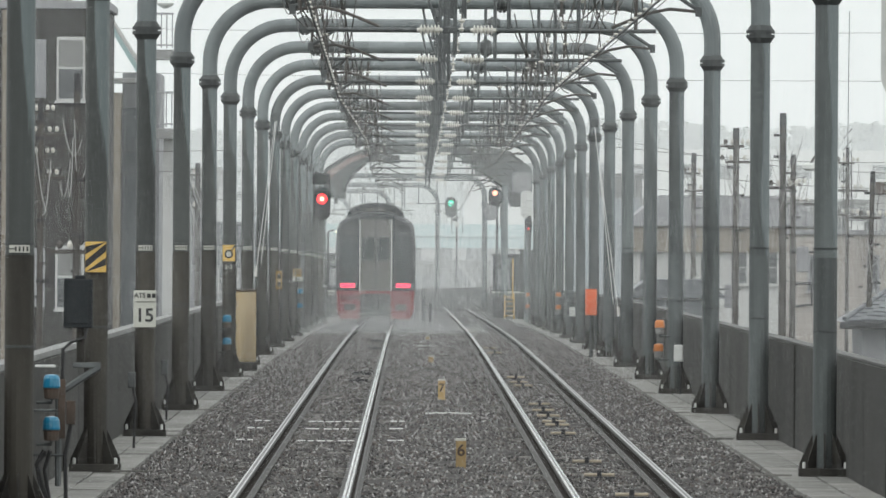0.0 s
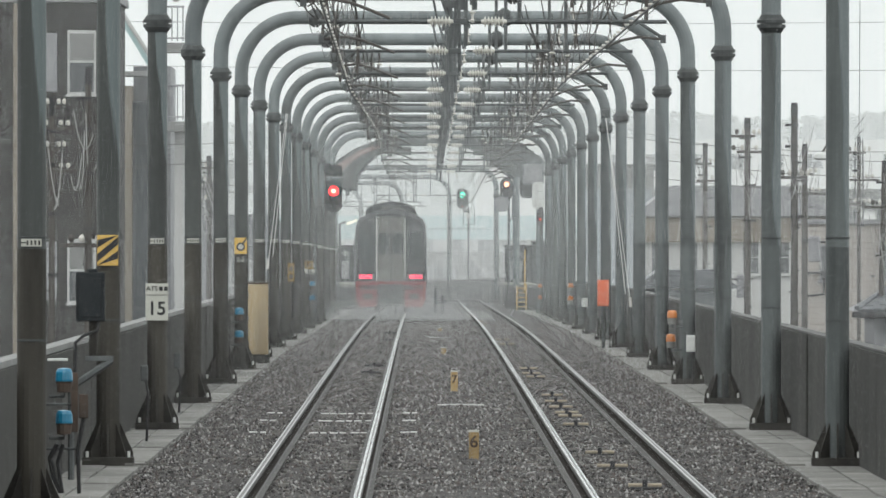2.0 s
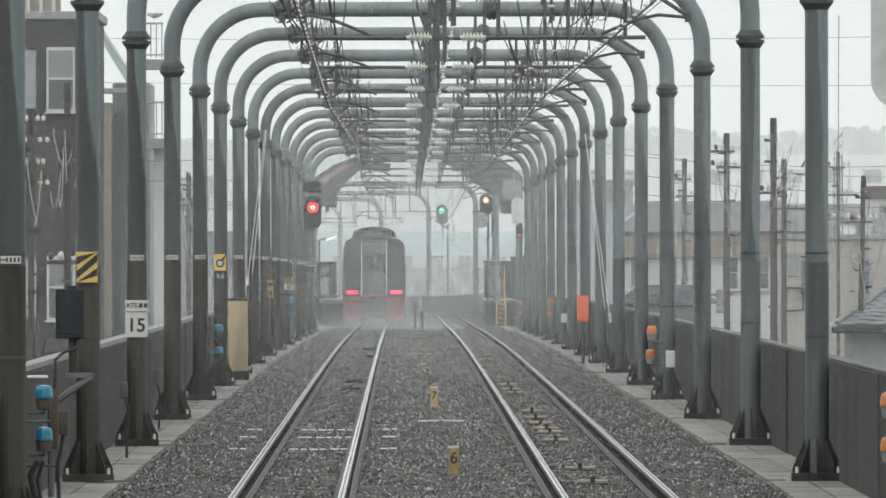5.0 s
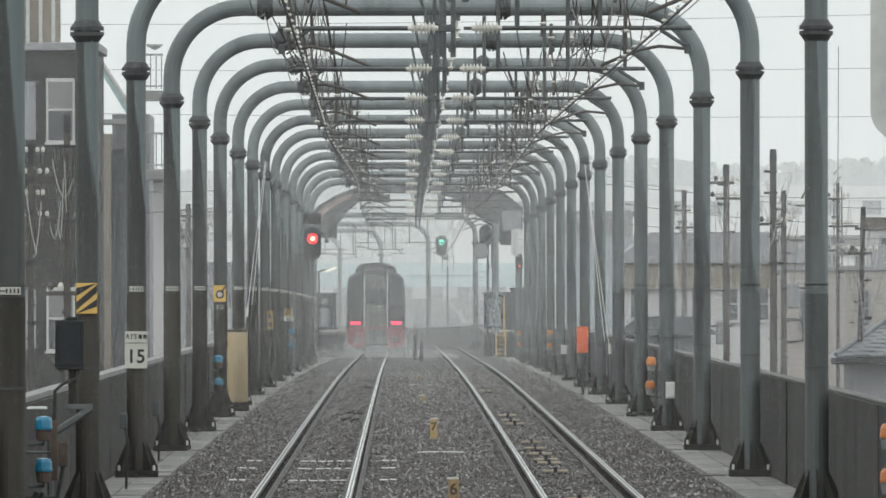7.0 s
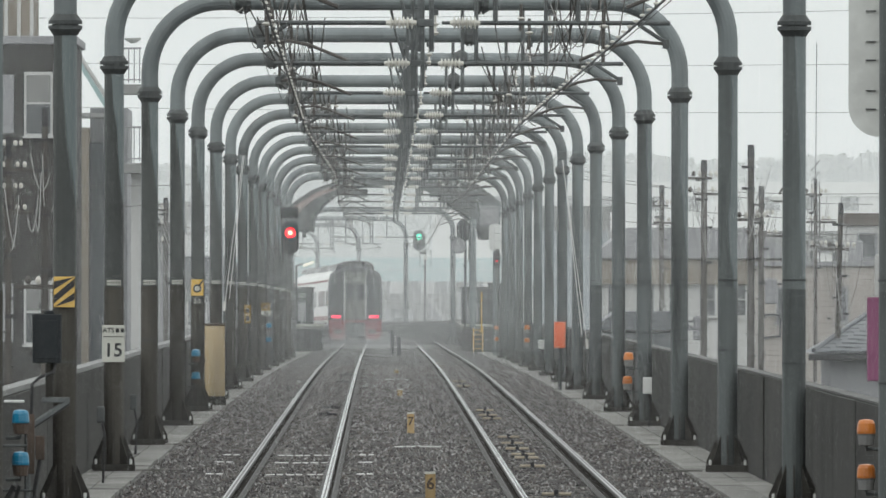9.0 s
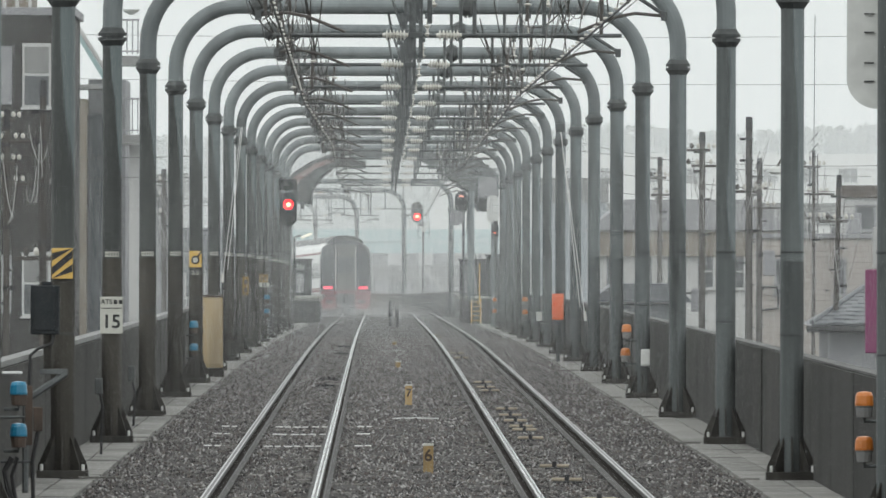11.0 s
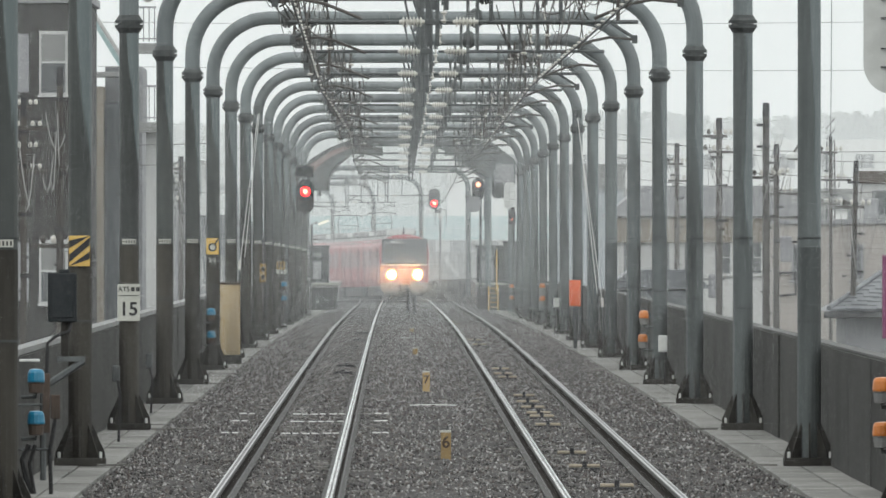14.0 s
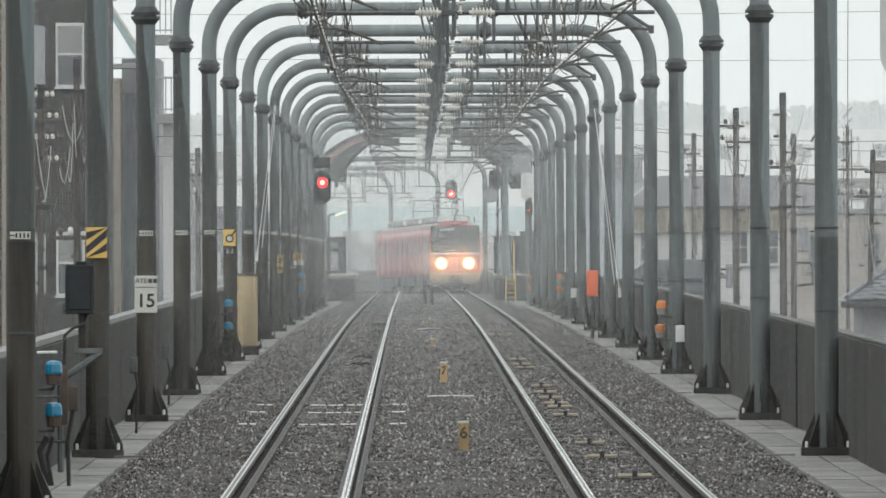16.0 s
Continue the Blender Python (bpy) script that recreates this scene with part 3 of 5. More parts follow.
def overhead_line(way, sgn, label):
    """Contact wire, sagging messenger and feeder wires with droppers and clamps over one track."""
    o = thing("overhead_line", (0, 0, 0), label, "overhead wire", "overhead lines")
    ys = np.arange(102.0, 1000.0, 4.0)

    def zig(y):
        return way(y) + float(np.interp(y, *STAGGER[sgn]))

    def sag(y):
        t = ((y - 142.0) % 40.5) / 40.5
        return 6.55 - 0.55 * 4 * t * (1 - t) + fall(y)
    part("contact_wire", tube([(zig(y), y, 5.12 + fall(y)) for y in ys], 0.013, 5), "fitting", o)
    part("contact_wire", tube([(zig(y) + 0.09, y, 5.14 + fall(y)) for y in ys], 0.005, 5), "fitting", o)
    part("messenger_wire", tube([(zig(y), y, sag(y)) for y in ys], 0.0075, 5), "wire", o)
    part("messenger_wire", tube([(zig(y) + 0.22 * sgn, y, sag(y) - 0.35) for y in ys], 0.007, 5), "wire", o)
    part("feeder_wire", tube([(way(y) + sgn * 0.75, y, 6.45 + fall(y) - 0.3 * math.sin(((y - 142) % 40.5) / 40.5 * math.pi)) for y in ys], 0.0075, 5), "wire", o)
    b, c, w = bmesh.new(), bmesh.new(), bmesh.new()
    for i, y in enumerate(ys):
        if i % 4 == 0 and y < 560:
            tube([(zig(y), y, 5.12 + fall(y)), (zig(y) + 0.1 * sgn, y, sag(y) - 0.3), (zig(y), y, sag(y))], 0.007, 4, bm=b, cap=False)
        if i % 4 == 2:
            drum([(0.008, -0.04), (0.016, -0.025), (0.016, 0.025), (0.008, 0.04)], 6, c, (zig(y), y, 5.14 + fall(y)))
        if y < 520:
            if y < 300 or i % 2:
                drum([(0.012, -0.015), (0.03, -0.008), (0.03, 0.008), (0.012, 0.015)], 6, w, (zig(y), y, 5.155 + fall(y)))
    for y in PORTALS[:11]:
        tube([(zig(y) - 0.25, y, 5.6 + fall(y)), (zig(y), y, 6.5 + fall(y)), (zig(y) + 0.25, y, 5.6 + fall(y))], 0.011, 5, bm=b, cap=False)
        tube([(zig(y) - 0.1, y - 3, 5.3 + fall(y)), (zig(y) + 0.12, y, 6.55 + fall(y)), (zig(y) + 0.3, y + 3, 5.35 + fall(y))], 0.009, 5, bm=b, cap=False)
    rng = random.Random(21 + sgn)
    for y in PORTALS[:13]:
        for _ in range(4):
            x0, x1 = zig(y) + rng.uniform(-0.7, 0.5), zig(y) + rng.uniform(-0.3, 0.6)
            z0, z1, low = rng.uniform(5.9, 6.9), rng.uniform(5.25, 6.1), rng.uniform(0.1, 0.5)
            tube([(x0 + (x1 - x0) * k / 8, y + 0.3 * k, z0 + (z1 - z0) * k / 8 - low * 4 * (k / 8) * (1 - k / 8) + fall(y)) for k in range(9)], 0.011, 5, bm=b, cap=False)
        for _ in range(2):
            x, z = zig(y) + rng.uniform(-0.45, 0.45), rng.uniform(5.75, 6.5)
            tube([(x, y - 0.1, z + fall(y)), (x + rng.uniform(-0.05, 0.05), y - 0.1, z - rng.uniform(0.35, 0.7) + fall(y))], 0.024, 6, bm=b)
            drum([(0.02, -0.03), (0.055, -0.012), (0.06, 0.0), (0.02, 0.02)], 8, w, (x, y - 0.1, z - 0.2 + fall(y)))
    tagged(part("dropper", b, "pole", o), kind="stuff")
    tagged(part("wire_clamp", c, "pole", o), kind="stuff")
    if len(w.verts):
        tagged(part("wire_bead", w, "porcelain", o), kind="stuff")
    else:
        w.free()
    return o


overhead_line(left_track, -1, "zigzag copper contact wires hung from messenger wires with droppers")
overhead_line(right_track, 1, "zigzag copper contact wires with pale clamps and beads")


# ---- trains ----
def loft(rings, bm=None):
    """Skin over closed rings of equal length."""
    b = bm or bmesh.new()
    made = [[b.verts.new(p) for p in r] for r in rings]
    n = len(rings[0])
    for r0, r1 in zip(made, made[1:]):
        for k in range(n):
            b.faces.new((r0[k], r0[(k + 1) % n], r1[(k + 1) % n], r1[k]))
    b.faces.new(made[0])
    b.faces.new(made[-1])
    bmesh.ops.recalc_face_normals(b, faces=b.faces)
    return b


def section(half, top, shoulder, floor, y, scale=1.0):
    """A car's cross-section: upright sides, rounded shoulders, arched roof."""
    right = [(half * 0.95, floor), (half, floor + 0.35), (half, shoulder - 0.9), (half * 0.965, shoulder - 0.3), (half * 0.9, shoulder - 0.08), (half * 0.78, shoulder + 0.05), (half * 0.4, top - 0.05), (0.0, top)]
    pts = right + [(-x, z) for x, z in right[:-1][::-1]]
    mid = (top + floor) / 2
    return [(x * scale, y, mid + (z - mid) * scale) for x, z in pts]


def bogie(parent, y):
    b = part("bogie", box(1.9, 2.6, 0.35, (0, y, 0.55), 0.05), "under", parent)
    for dy in (-1.05, 1.05):
        for x in (-0.5665, 0.5665):
            part("wheel", drum([(0.2, -0.06), (0.43, -0.06), (0.43, 0.05), (0.46, 0.06), (0.2, 0.06)], 20, at=(x, y + dy, 0.45), axis="x"), "under", b)
    return b


def express_car(tail):
    """A car of the departing express; its tail end faces the platform at y = 0."""
    e = thing("express_car", (0, 0, 0), "dark-nosed express rear car with silver doors and lit red tail lamps" if tail else "white express car with a red stripe and dark windows", "train car", "departing express train")
    L = 18.8
    start = 1.1 if tail else 0.25
    part("body", loft([section(1.37, 3.95, 3.62, 0.85, start), section(1.37, 3.95, 3.62, 0.85, L)]), "trainwhite", e)
    part("stripe", box(2.752, L - start - 0.3, 0.22, (0, (L + start) / 2 + 0.1, 1.25), 0.004), "trainred", e, "red side stripe")
    part("stripe", box(2.70, L - start - 0.3, 0.12, (0, (L + start) / 2 + 0.1, 3.25), 0.004), "trainred", e, "red side stripe")
    for i in range(7):
        for s in (-1, 1):
            part("side_window", box(0.012, 1.7, 0.85, (1.372 * s, start + 2.0 + i * 2.25, 2.3), 0.004), "trainglass", e)
    part("underframe", box(2.2, L - 2.2, 0.6, (0, L / 2, 0.6), 0.05), "under", e)
    bogie(e, 3.2)
    bogie(e, L - 3.0)
    for y in (6.0, 12.5):
        part("roof_cooler", loft([[(x, y + k * 3.2, 3.86 + z) for x, z in ((-0.95, 0), (-0.9, 0.2), (-0.6, 0.34), (0.6, 0.34), (0.9, 0.2), (0.95, 0))] for k in (0, 1)]), "trainroof", e)
    if not tail:
        return e
    part("nose", loft([section(1.37, 3.9, 3.6, 0.75, -0.1, 0.93), section(1.38, 3.92, 3.62, 0.72, 0.05, 0.985), section(1.39, 3.96, 3.64, 0.72, 0.45), section(1.38, 3.96, 3.64, 0.8, 1.12)]), "trainblack", e, "dark glossy rounded nose")
    arch = [(-0.98, 3.76), (-0.94, 3.92), (-0.7, 4.08), (-0.35, 4.2), (0, 4.23), (0.35, 4.2), (0.7, 4.08), (0.94, 3.92), (0.98, 3.76)]
    part("roof_fairing", prism(arch, 0.5, 4.2), "trainblack", e, "arched roof fairing")
    part("fairing_light", prism([(-0.36, 3.94), (-0.32, 4.05), (-0.08, 4.08), (-0.08, 3.94)], 0.46, 0.52), "silver", e)
    part("fairing_light", prism([(0.36, 3.94), (0.32, 4.05), (0.08, 4.08), (0.08, 3.94)], 0.46, 0.52), "silver", e)
    for s in (-1, 1):
        d = part("end_door", box(0.5, 0.05, 2.46, (0.27 * s, -0.115, 2.42), 0.012), "silver", e, "pale silver end door leaf")
        part("door_window", box(0.43, 0.03, 0.8, (0.265 * s, -0.135, 2.63), 0.012), "trainglass", d)
        part("door_edge", box(0.03, 0.04, 2.46, (0.545 * s, -0.125, 2.42), 0.006), "trainwhite", e)
        part("side_glass", box(0.66, 0.03, 1.5, (0.9 * s, -0.09, 2.55), 0.01), "trainglass", e, "dark nose glass")
        t = part("tail_lamp", box(0.5, 0.04, 0.15, (0.96 * s, -0.115, 1.37), 0.02), "redlamp", e, "lit red tail lamp")
        part("lamp_bezel", box(0.58, 0.03, 0.23, (0.96 * s, -0.1, 1.37), 0.02), "trainblack", t)
        skirt = prism([(0.52 * s, 1.12), (1.33 * s, 1.12), (1.33 * s, 0.5), (1.2 * s, 0.22), (0.54 * s, 0.22)], -0.1, 0.9)
        part("skirt", skirt, "trainred", e, "red lower skirt")
        part("skirt_light", box(0.4, 0.03, 0.22, (0.88 * s, -0.115, 0.62), 0.02), "under", e)
    part("destination_panel", box(0.36, 0.02, 0.26, (-0.9, -0.112, 3.22), 0.01), "under", e)
    sign = part("side_sign", box(0.4, 0.012, 0.1, (0.95, -0.112, 3.18), 0.004), "trainblack", e)
    for i in range(4):
        part("bar", box(0.07, 0.01, 0.06, (0.82 + 0.09 * i, -0.122, 3.18)), "greywall", sign)
    part("red_band", box(2.7, 0.03, 0.14, (0, -0.09, 1.12), 0.01), "trainred", e)
    part("coupler_box", box(0.98, 0.5, 0.75, (0, 0.12, 0.72), 0.04), "under", e)
    part("coupler", drum([(0.06, -0.4), (0.14, -0.38), (0.14, -0.1), (0.08, 0.1)], 10, at=(0, -0.2, 0.95)), "under", e)
    return e


def commuter_car(front, pan_at=None):
    """A car of the arriving red train; its driving end faces the platform at y = 0."""
    e = thing("commuter_car", (0, 0, 0), "scarlet commuter car with dark windscreen and two lit headlamps" if front else "scarlet commuter car with rows of windows and doors", "train car", "arriving red train")
    L, W = 18.4, 1.39
    rings = [section(W, 3.66, 3.38, 0.85, 0.0, 0.975), section(W, 3.7, 3.4, 0.82, 0.14), section(W, 3.7, 3.4, 0.82, L)]
    part("body", loft(rings), "scarlet", e)
    for s in (-1, 1):
        for y in (2.9, 9.2, 15.5):
            d = part("side_door", box(0.02, 1.3, 1.95, (W * s + 0.002 * s, y, 1.95), 0.006), "scarlet", e)
            for dy in (-0.33, 0.33):
                part("door_window", box(0.012, 0.44, 0.85, (W * s + 0.016 * s, y + dy, 2.35), 0.004), "sideglass", d)
            for dy in (-0.7, 0.7):
                part("door_seam", box(0.03, 0.16, 1.98, (W * s + 0.004 * s, y + dy, 1.95)), "under", d)
        for y, w in ((1.2, 0.7), (5.0, 1.5), (7.1, 1.5), (11.3, 1.5), (13.4, 1.5), (17.3, 0.8)):
            part("side_window", box(0.014, w, 0.85, (W * s + 0.002 * s, y, 2.35), 0.004), "sideglass", e)
        part("gutter", box(0.05, L - 0.5, 0.05, (W * 0.93 * s, L / 2 + 0.1, 3.3), 0.01), "coping", e, "pale rain gutter")
    part("roof", loft([[(x, k, z) for x, z in ((-1.15, 3.44), (-0.8, 3.6), (-0.3, 3.72), (0.3, 3.72), (0.8, 3.6), (1.15, 3.44))] for k in (0.3, L - 0.1)]), "trainroof", e)
    for y in (4.2, 7.6, 11.0, 14.6):
        c = part("roof_cooler", box(1.7, 2.3, 0.34, (0, y, 3.82), 0.1), "trainroof", e)
        part("cooler_front", box(1.5, 0.06, 0.24, (0, y - 1.15, 3.83), 0.02), "greybox", c, "pale cooler end")
    part("underframe", box(2.2, L - 2.0, 0.6, (0, L / 2, 0.55), 0.05), "under", e)
    bogie(e, 3.0)
    bogie(e, L - 3.0)
    if pan_at:
        pan = part("pantograph", tube([(-0.5, pan_at, 3.9), (-0.62, pan_at, 4.45), (-0.5, pan_at, 5.02)], 0.022, 6), "fitting", e)
        part("frame_tube", tube([(0.5, pan_at, 3.9), (0.62, pan_at, 4.45), (0.5, pan_at, 5.02)], 0.022, 6), "fitting", pan)
        part("cross_tube", tube([(-0.62, pan_at, 4.45), (0.62, pan_at, 4.45)], 0.018, 6), "fitting", pan)
        part("cross_tube", tube([(-0.6, pan_at, 4.47), (0.5, pan_at, 5.0)], 0.012, 5), "fitting", pan)
        part("collector_head", tube([(-0.88, pan_at, 4.88), (-0.78, pan_at, 5.0), (-0.6, pan_at, 5.05), (0.6, pan_at, 5.05), (0.78, pan_at, 5.0), (0.88, pan_at, 4.88)], 0.026, 6), "fitting", pan)
    if not front:
        return e
    part("windscreen", box(2.56, 0.06, 1.44, (0, -0.03, 2.74), 0.09), "trainglass", e, "wide dark windscreen")
    part("roof_hood", prism([(-0.88, 3.66), (-0.8, 3.98), (0.42, 3.98), (0.5, 3.66)], 0.9, 2.6), "greybox", e, "pale roof hood")
    for x in (-0.62, 0.62):
        part("windscreen_post", box(0.035, 0.04, 1.36, (x, -0.065, 2.73), 0.01), "under", e)
    for x in (-0.9, 0.2):
        part("wiper", tube([(x, -0.08, 2.08), (x + 0.35, -0.08, 2.7)], 0.016, 5), "under", e)
    sign = part("destination_sign", box(0.86, 0.02, 0.2, (-0.42, -0.07, 3.25), 0.01), "under", e)
    for i in range(5):
        part("bar", box(0.1, 0.01, 0.11, (-0.72 + 0.15 * i, -0.083, 3.25)), "greybox", sign)
    part("trim", box(2.66, 0.05, 0.06, (0, -0.04, 1.98), 0.01), "trainwhite", e, "thin white band")
    part("lower_mask", box(2.3, 0.05, 0.62, (0, -0.02, 1.43), 0.05), "scarlet", e)
    for s in (-1, 1):
        h = part("headlamp", drum([(0.05, -0.13), (0.2, -0.12), (0.23, -0.09), (0.23, 0.02)], 20), "headlamp", e, "round lit warm headlamp")
        h.matrix_basis = pose(0.725 * s, -0.03, 1.45, -90, 0, 0)
        # glowing ring added round each lamp for its glare
        glow_ring = part("halo_ring", drum([(0.31, -0.07), (0.34, -0.05), (0.34, 0.02)], 20), "glow_ring", e, "orange ring glowing as the lamp halo")
        glow_ring.matrix_basis = pose(0.725 * s, -0.03, 1.45, -90, 0, 0)
        part("skirt", prism([(0.3 * s, 1.0), (1.34 * s, 1.0), (1.3 * s, 0.55), (1.15 * s, 0.42), (0.42 * s, 0.42)], -0.04, 0.5), "coping", e, "grey skirt")
        part("antenna" if s > 0 else "horn", tube([(0.55 * s + 0.5, 0.6, 3.62), (0.55 * s + 0.5, 0.6, 3.9)], 0.035, 6), "under", e)
    part("radio_aerial", tube([(0, 0.5, 3.66), (0, 0.5, 3.86), (0.01, 0.5, 4.1)], [0.07, 0.05, 0.02], 6), "under", e)
    part("coupler", box(0.5, 0.5, 0.42, (0, -0.1, 0.72), 0.05), "under", e)
    return e


express = [express_car(True)]
mid = express_car(False)
express += [mid] + [copy_thing(mid, Matrix()) for _ in range(4)]
commuter = [commuter_car(True)]
commuter += [commuter_car(False, 3.2), commuter_car(False, 13.4), commuter_car(False)]


def on_track(way, y, length):
    """The pose of a car whose near end is at y, its far end on the same track."""
    a, c = Vector((way(y), y, fall(y))), Vector((way(y + length), y + length, fall(y + length)))
    d = (c - a).normalized()
    return Matrix.Translation(a) @ Euler((math.asin(d.z), 0, math.atan2(-d.x, d.y))).to_matrix().to_4x4()



# ---- signals ----
def signal(at, half, height, lenses, label, group="", post=None, shutter=None, top=0.0):
    """A colour-light signal: oval backboard, hooded lenses, an added disc to hide a lens where the aspect changes."""
    s = thing("railway_signal", at, label, "signal", group)
    out = []
    for k in range(24):
        a = 2 * math.pi * k / 24
        out.append((half * math.cos(a), (height / 2 - half) * (1 if math.sin(a) >= 0 else -1) + half * math.sin(a)))
    part("backboard", prism(out, -0.02, 0.02), "blackbox", s)
    part("lamp_case", box(half * 1.1, 0.3, height * 0.8, (0, 0.17, 0), 0.03), "blackbox", s)
    for z, m, r in lenses:
        lens = part("lens", drum([(r, -0.02), (r, 0.0), (r * 0.9, 0.012)], 18), m, s, "lit round lens" if m.startswith("sig") else "dark lens")
        lens.matrix_basis = pose(0, -0.03, z, 90, 0, 0)
        if m.startswith("sig"):
            core = part("core", drum([(r * 0.38, -0.004), (r * 0.34, 0.004)], 14), "greencore" if m == "siggreen" else "hotcore", lens)
            core.matrix_basis = pose(0, 0, 0.016)
        hood = bmesh.new()
        pts = [(math.cos(a) * r * 1.25, math.sin(a) * r * 1.25) for a in [math.pi * (0.0 + k / 8) for k in range(9)]]
        inner = [(x * 0.9, q * 0.9) for x, q in pts[::-1]]
        part("hood", prism([(x, z + q) for x, q in pts + inner], -0.3, -0.02, hood), "blackbox", s)
    if top:
        part("top_box", box(half * 2.1, 0.3, top, (-half * 0.1, 0.05, height / 2 + top * 0.75), 0.02), "blackbox", s)
    if post:
        part("post", tube([(post[0], 0.3, post[1]), (post[0], 0.3, -height / 2 + 0.1)], 0.055, 10), "fitting", s)
        part("post_arm", tube([(post[0], 0.3, -height / 2 + 0.2), (0, 0.25, -height / 2 + 0.3)], 0.04, 8), "fitting", s)
    if shutter is not None:
        return s, part("shutter", drum([(0.19, -0.008), (0.2, 0.0), (0.19, 0.008)], 18), "blackbox", s, "black disc added to hide a lens")
    return s


signal((-3.10, 603, 3.89), 0.285, 1.1, [(0.16, "sigred", 0.165), (-0.25, "trainglass", 0.1)], "tall black oval signal showing a red light", "line signals", post=(-0.62, -4.1), top=0.36)
home, home_cover = signal((2.01, 1060, 4.77), 0.34, 1.2, [(0.22, "siggreen", 0.17), (-0.26, "sigred", 0.2)], "black oval signal on a slim post, changing from green to red", "line signals", post=(0.35, -6.0), shutter=1)
call_on, call_cover = signal((3.40, 790, 4.62), 0.28, 0.95, [(0.2, "sigwhite", 0.12), (-0.2, "trainglass", 0.1)], "small black signal with a flickering white-orange light", "line signals", post=(0.1, -4.2), shutter=1)
part("mast", tube([(0.42, 0.4, -4.2), (0.42, 0.4, 0.5)], 0.15, 14), "steel", call_on, "thick grey steel mast")
part("ladder_frame", tube([(0.05, 0.2, -0.6), (0.7, 0.2, -0.6), (0.7, 0.2, -1.5), (0.05, 0.2, -1.5), (0.05, 0.2, -0.6)], 0.022, 6), "fitting", home, "thin rectangular guard frame")
part("small_plate", box(0.26, 0.03, 0.3, (0.36, 0.1, -1.0), 0.01), "greybox", home, "small pale plate")
part("relay_case", box(0.3, 0.12, 0.16, (0.2, 0.15, -0.72), 0.02), "steel_right", home)
signal((4.72, 768, 3.37), 0.16, 0.62, [(-0.08, "sigred", 0.032)], "small black signal with a tiny red light on a slim post", "line signals", post=(0.05, -4.0))
disc = thing("disc_sign", (3.20, 788, 3.98), "pale round disc sign on a bent pipe", "sign")
part("disc", drum([(0.3, -0.01), (0.32, 0.0), (0.3, 0.01)], 20, at=(0, 0, 0)), "greywall", disc).matrix_basis = pose(0, 0, 0, 90, 0, 0)
part("rim", tube([(0.33 * math.cos(a), -0.01, 0.33 * math.sin(a)) for a in [math.pi * k / 12 for k in range(25)]], 0.018, 6, cap=False), "fitting", disc, "dark rim")
part("pipe", tube([(0.1, 0.05, 0.3), (0.45, 0.05, 0.25), (0.45, 0.05, -0.6), (0.2, 0.05, -0.9)], 0.03, 6), "fitting", disc)
def signal_back(at, k, mast):
    """The rounded back of a signal that faces away; k scales it."""
    back = thing("signal_back", at, "pale grey rounded back of a railway signal on a dark bracket", "signal", "line signals")
    out = [(k * (0.3 * math.cos(a) + (0.08 if math.cos(a) > 0 else -0.08)), k * (0.55 * (1 if math.sin(a) > 0 else -1) + 0.3 * math.sin(a))) for a in [2 * math.pi * (q + 0.5) / 28 for q in range(28)]]
    part("board", prism(out, -0.015, 0.015), "greybox", back)
    for z in (-0.5 * k, -0.02 * k, 0.46 * k):
        c = part("lamp_case", box(0.4 * k, 0.22, 0.44 * k, (0.16 * k, -0.12, z), 0.03), "greybox", back)
        part("hinge", box(0.1, 0.02, 0.012, (-0.16 * k, -0.03, z - 0.08)), "under", c)
        part("hinge", box(0.1, 0.02, 0.012, (-0.16 * k, -0.03, z + 0.1)), "under", c)
    part("bracket", box(0.16, 0.2, 0.5, (0.18 * k, 0.0, -1.05 * k), 0.02), "under", back)
    part("mast", tube([(0.2 * k, 0.02, -1.2 * k), (0.2 * k, 0.02, mast)], 0.04, 8), "fitting", back)


signal_back((4.92, 179.2, 4.78), 1.0, -4.95)
signal_back((4.65, 770, 4.29), 0.68, -4.4)


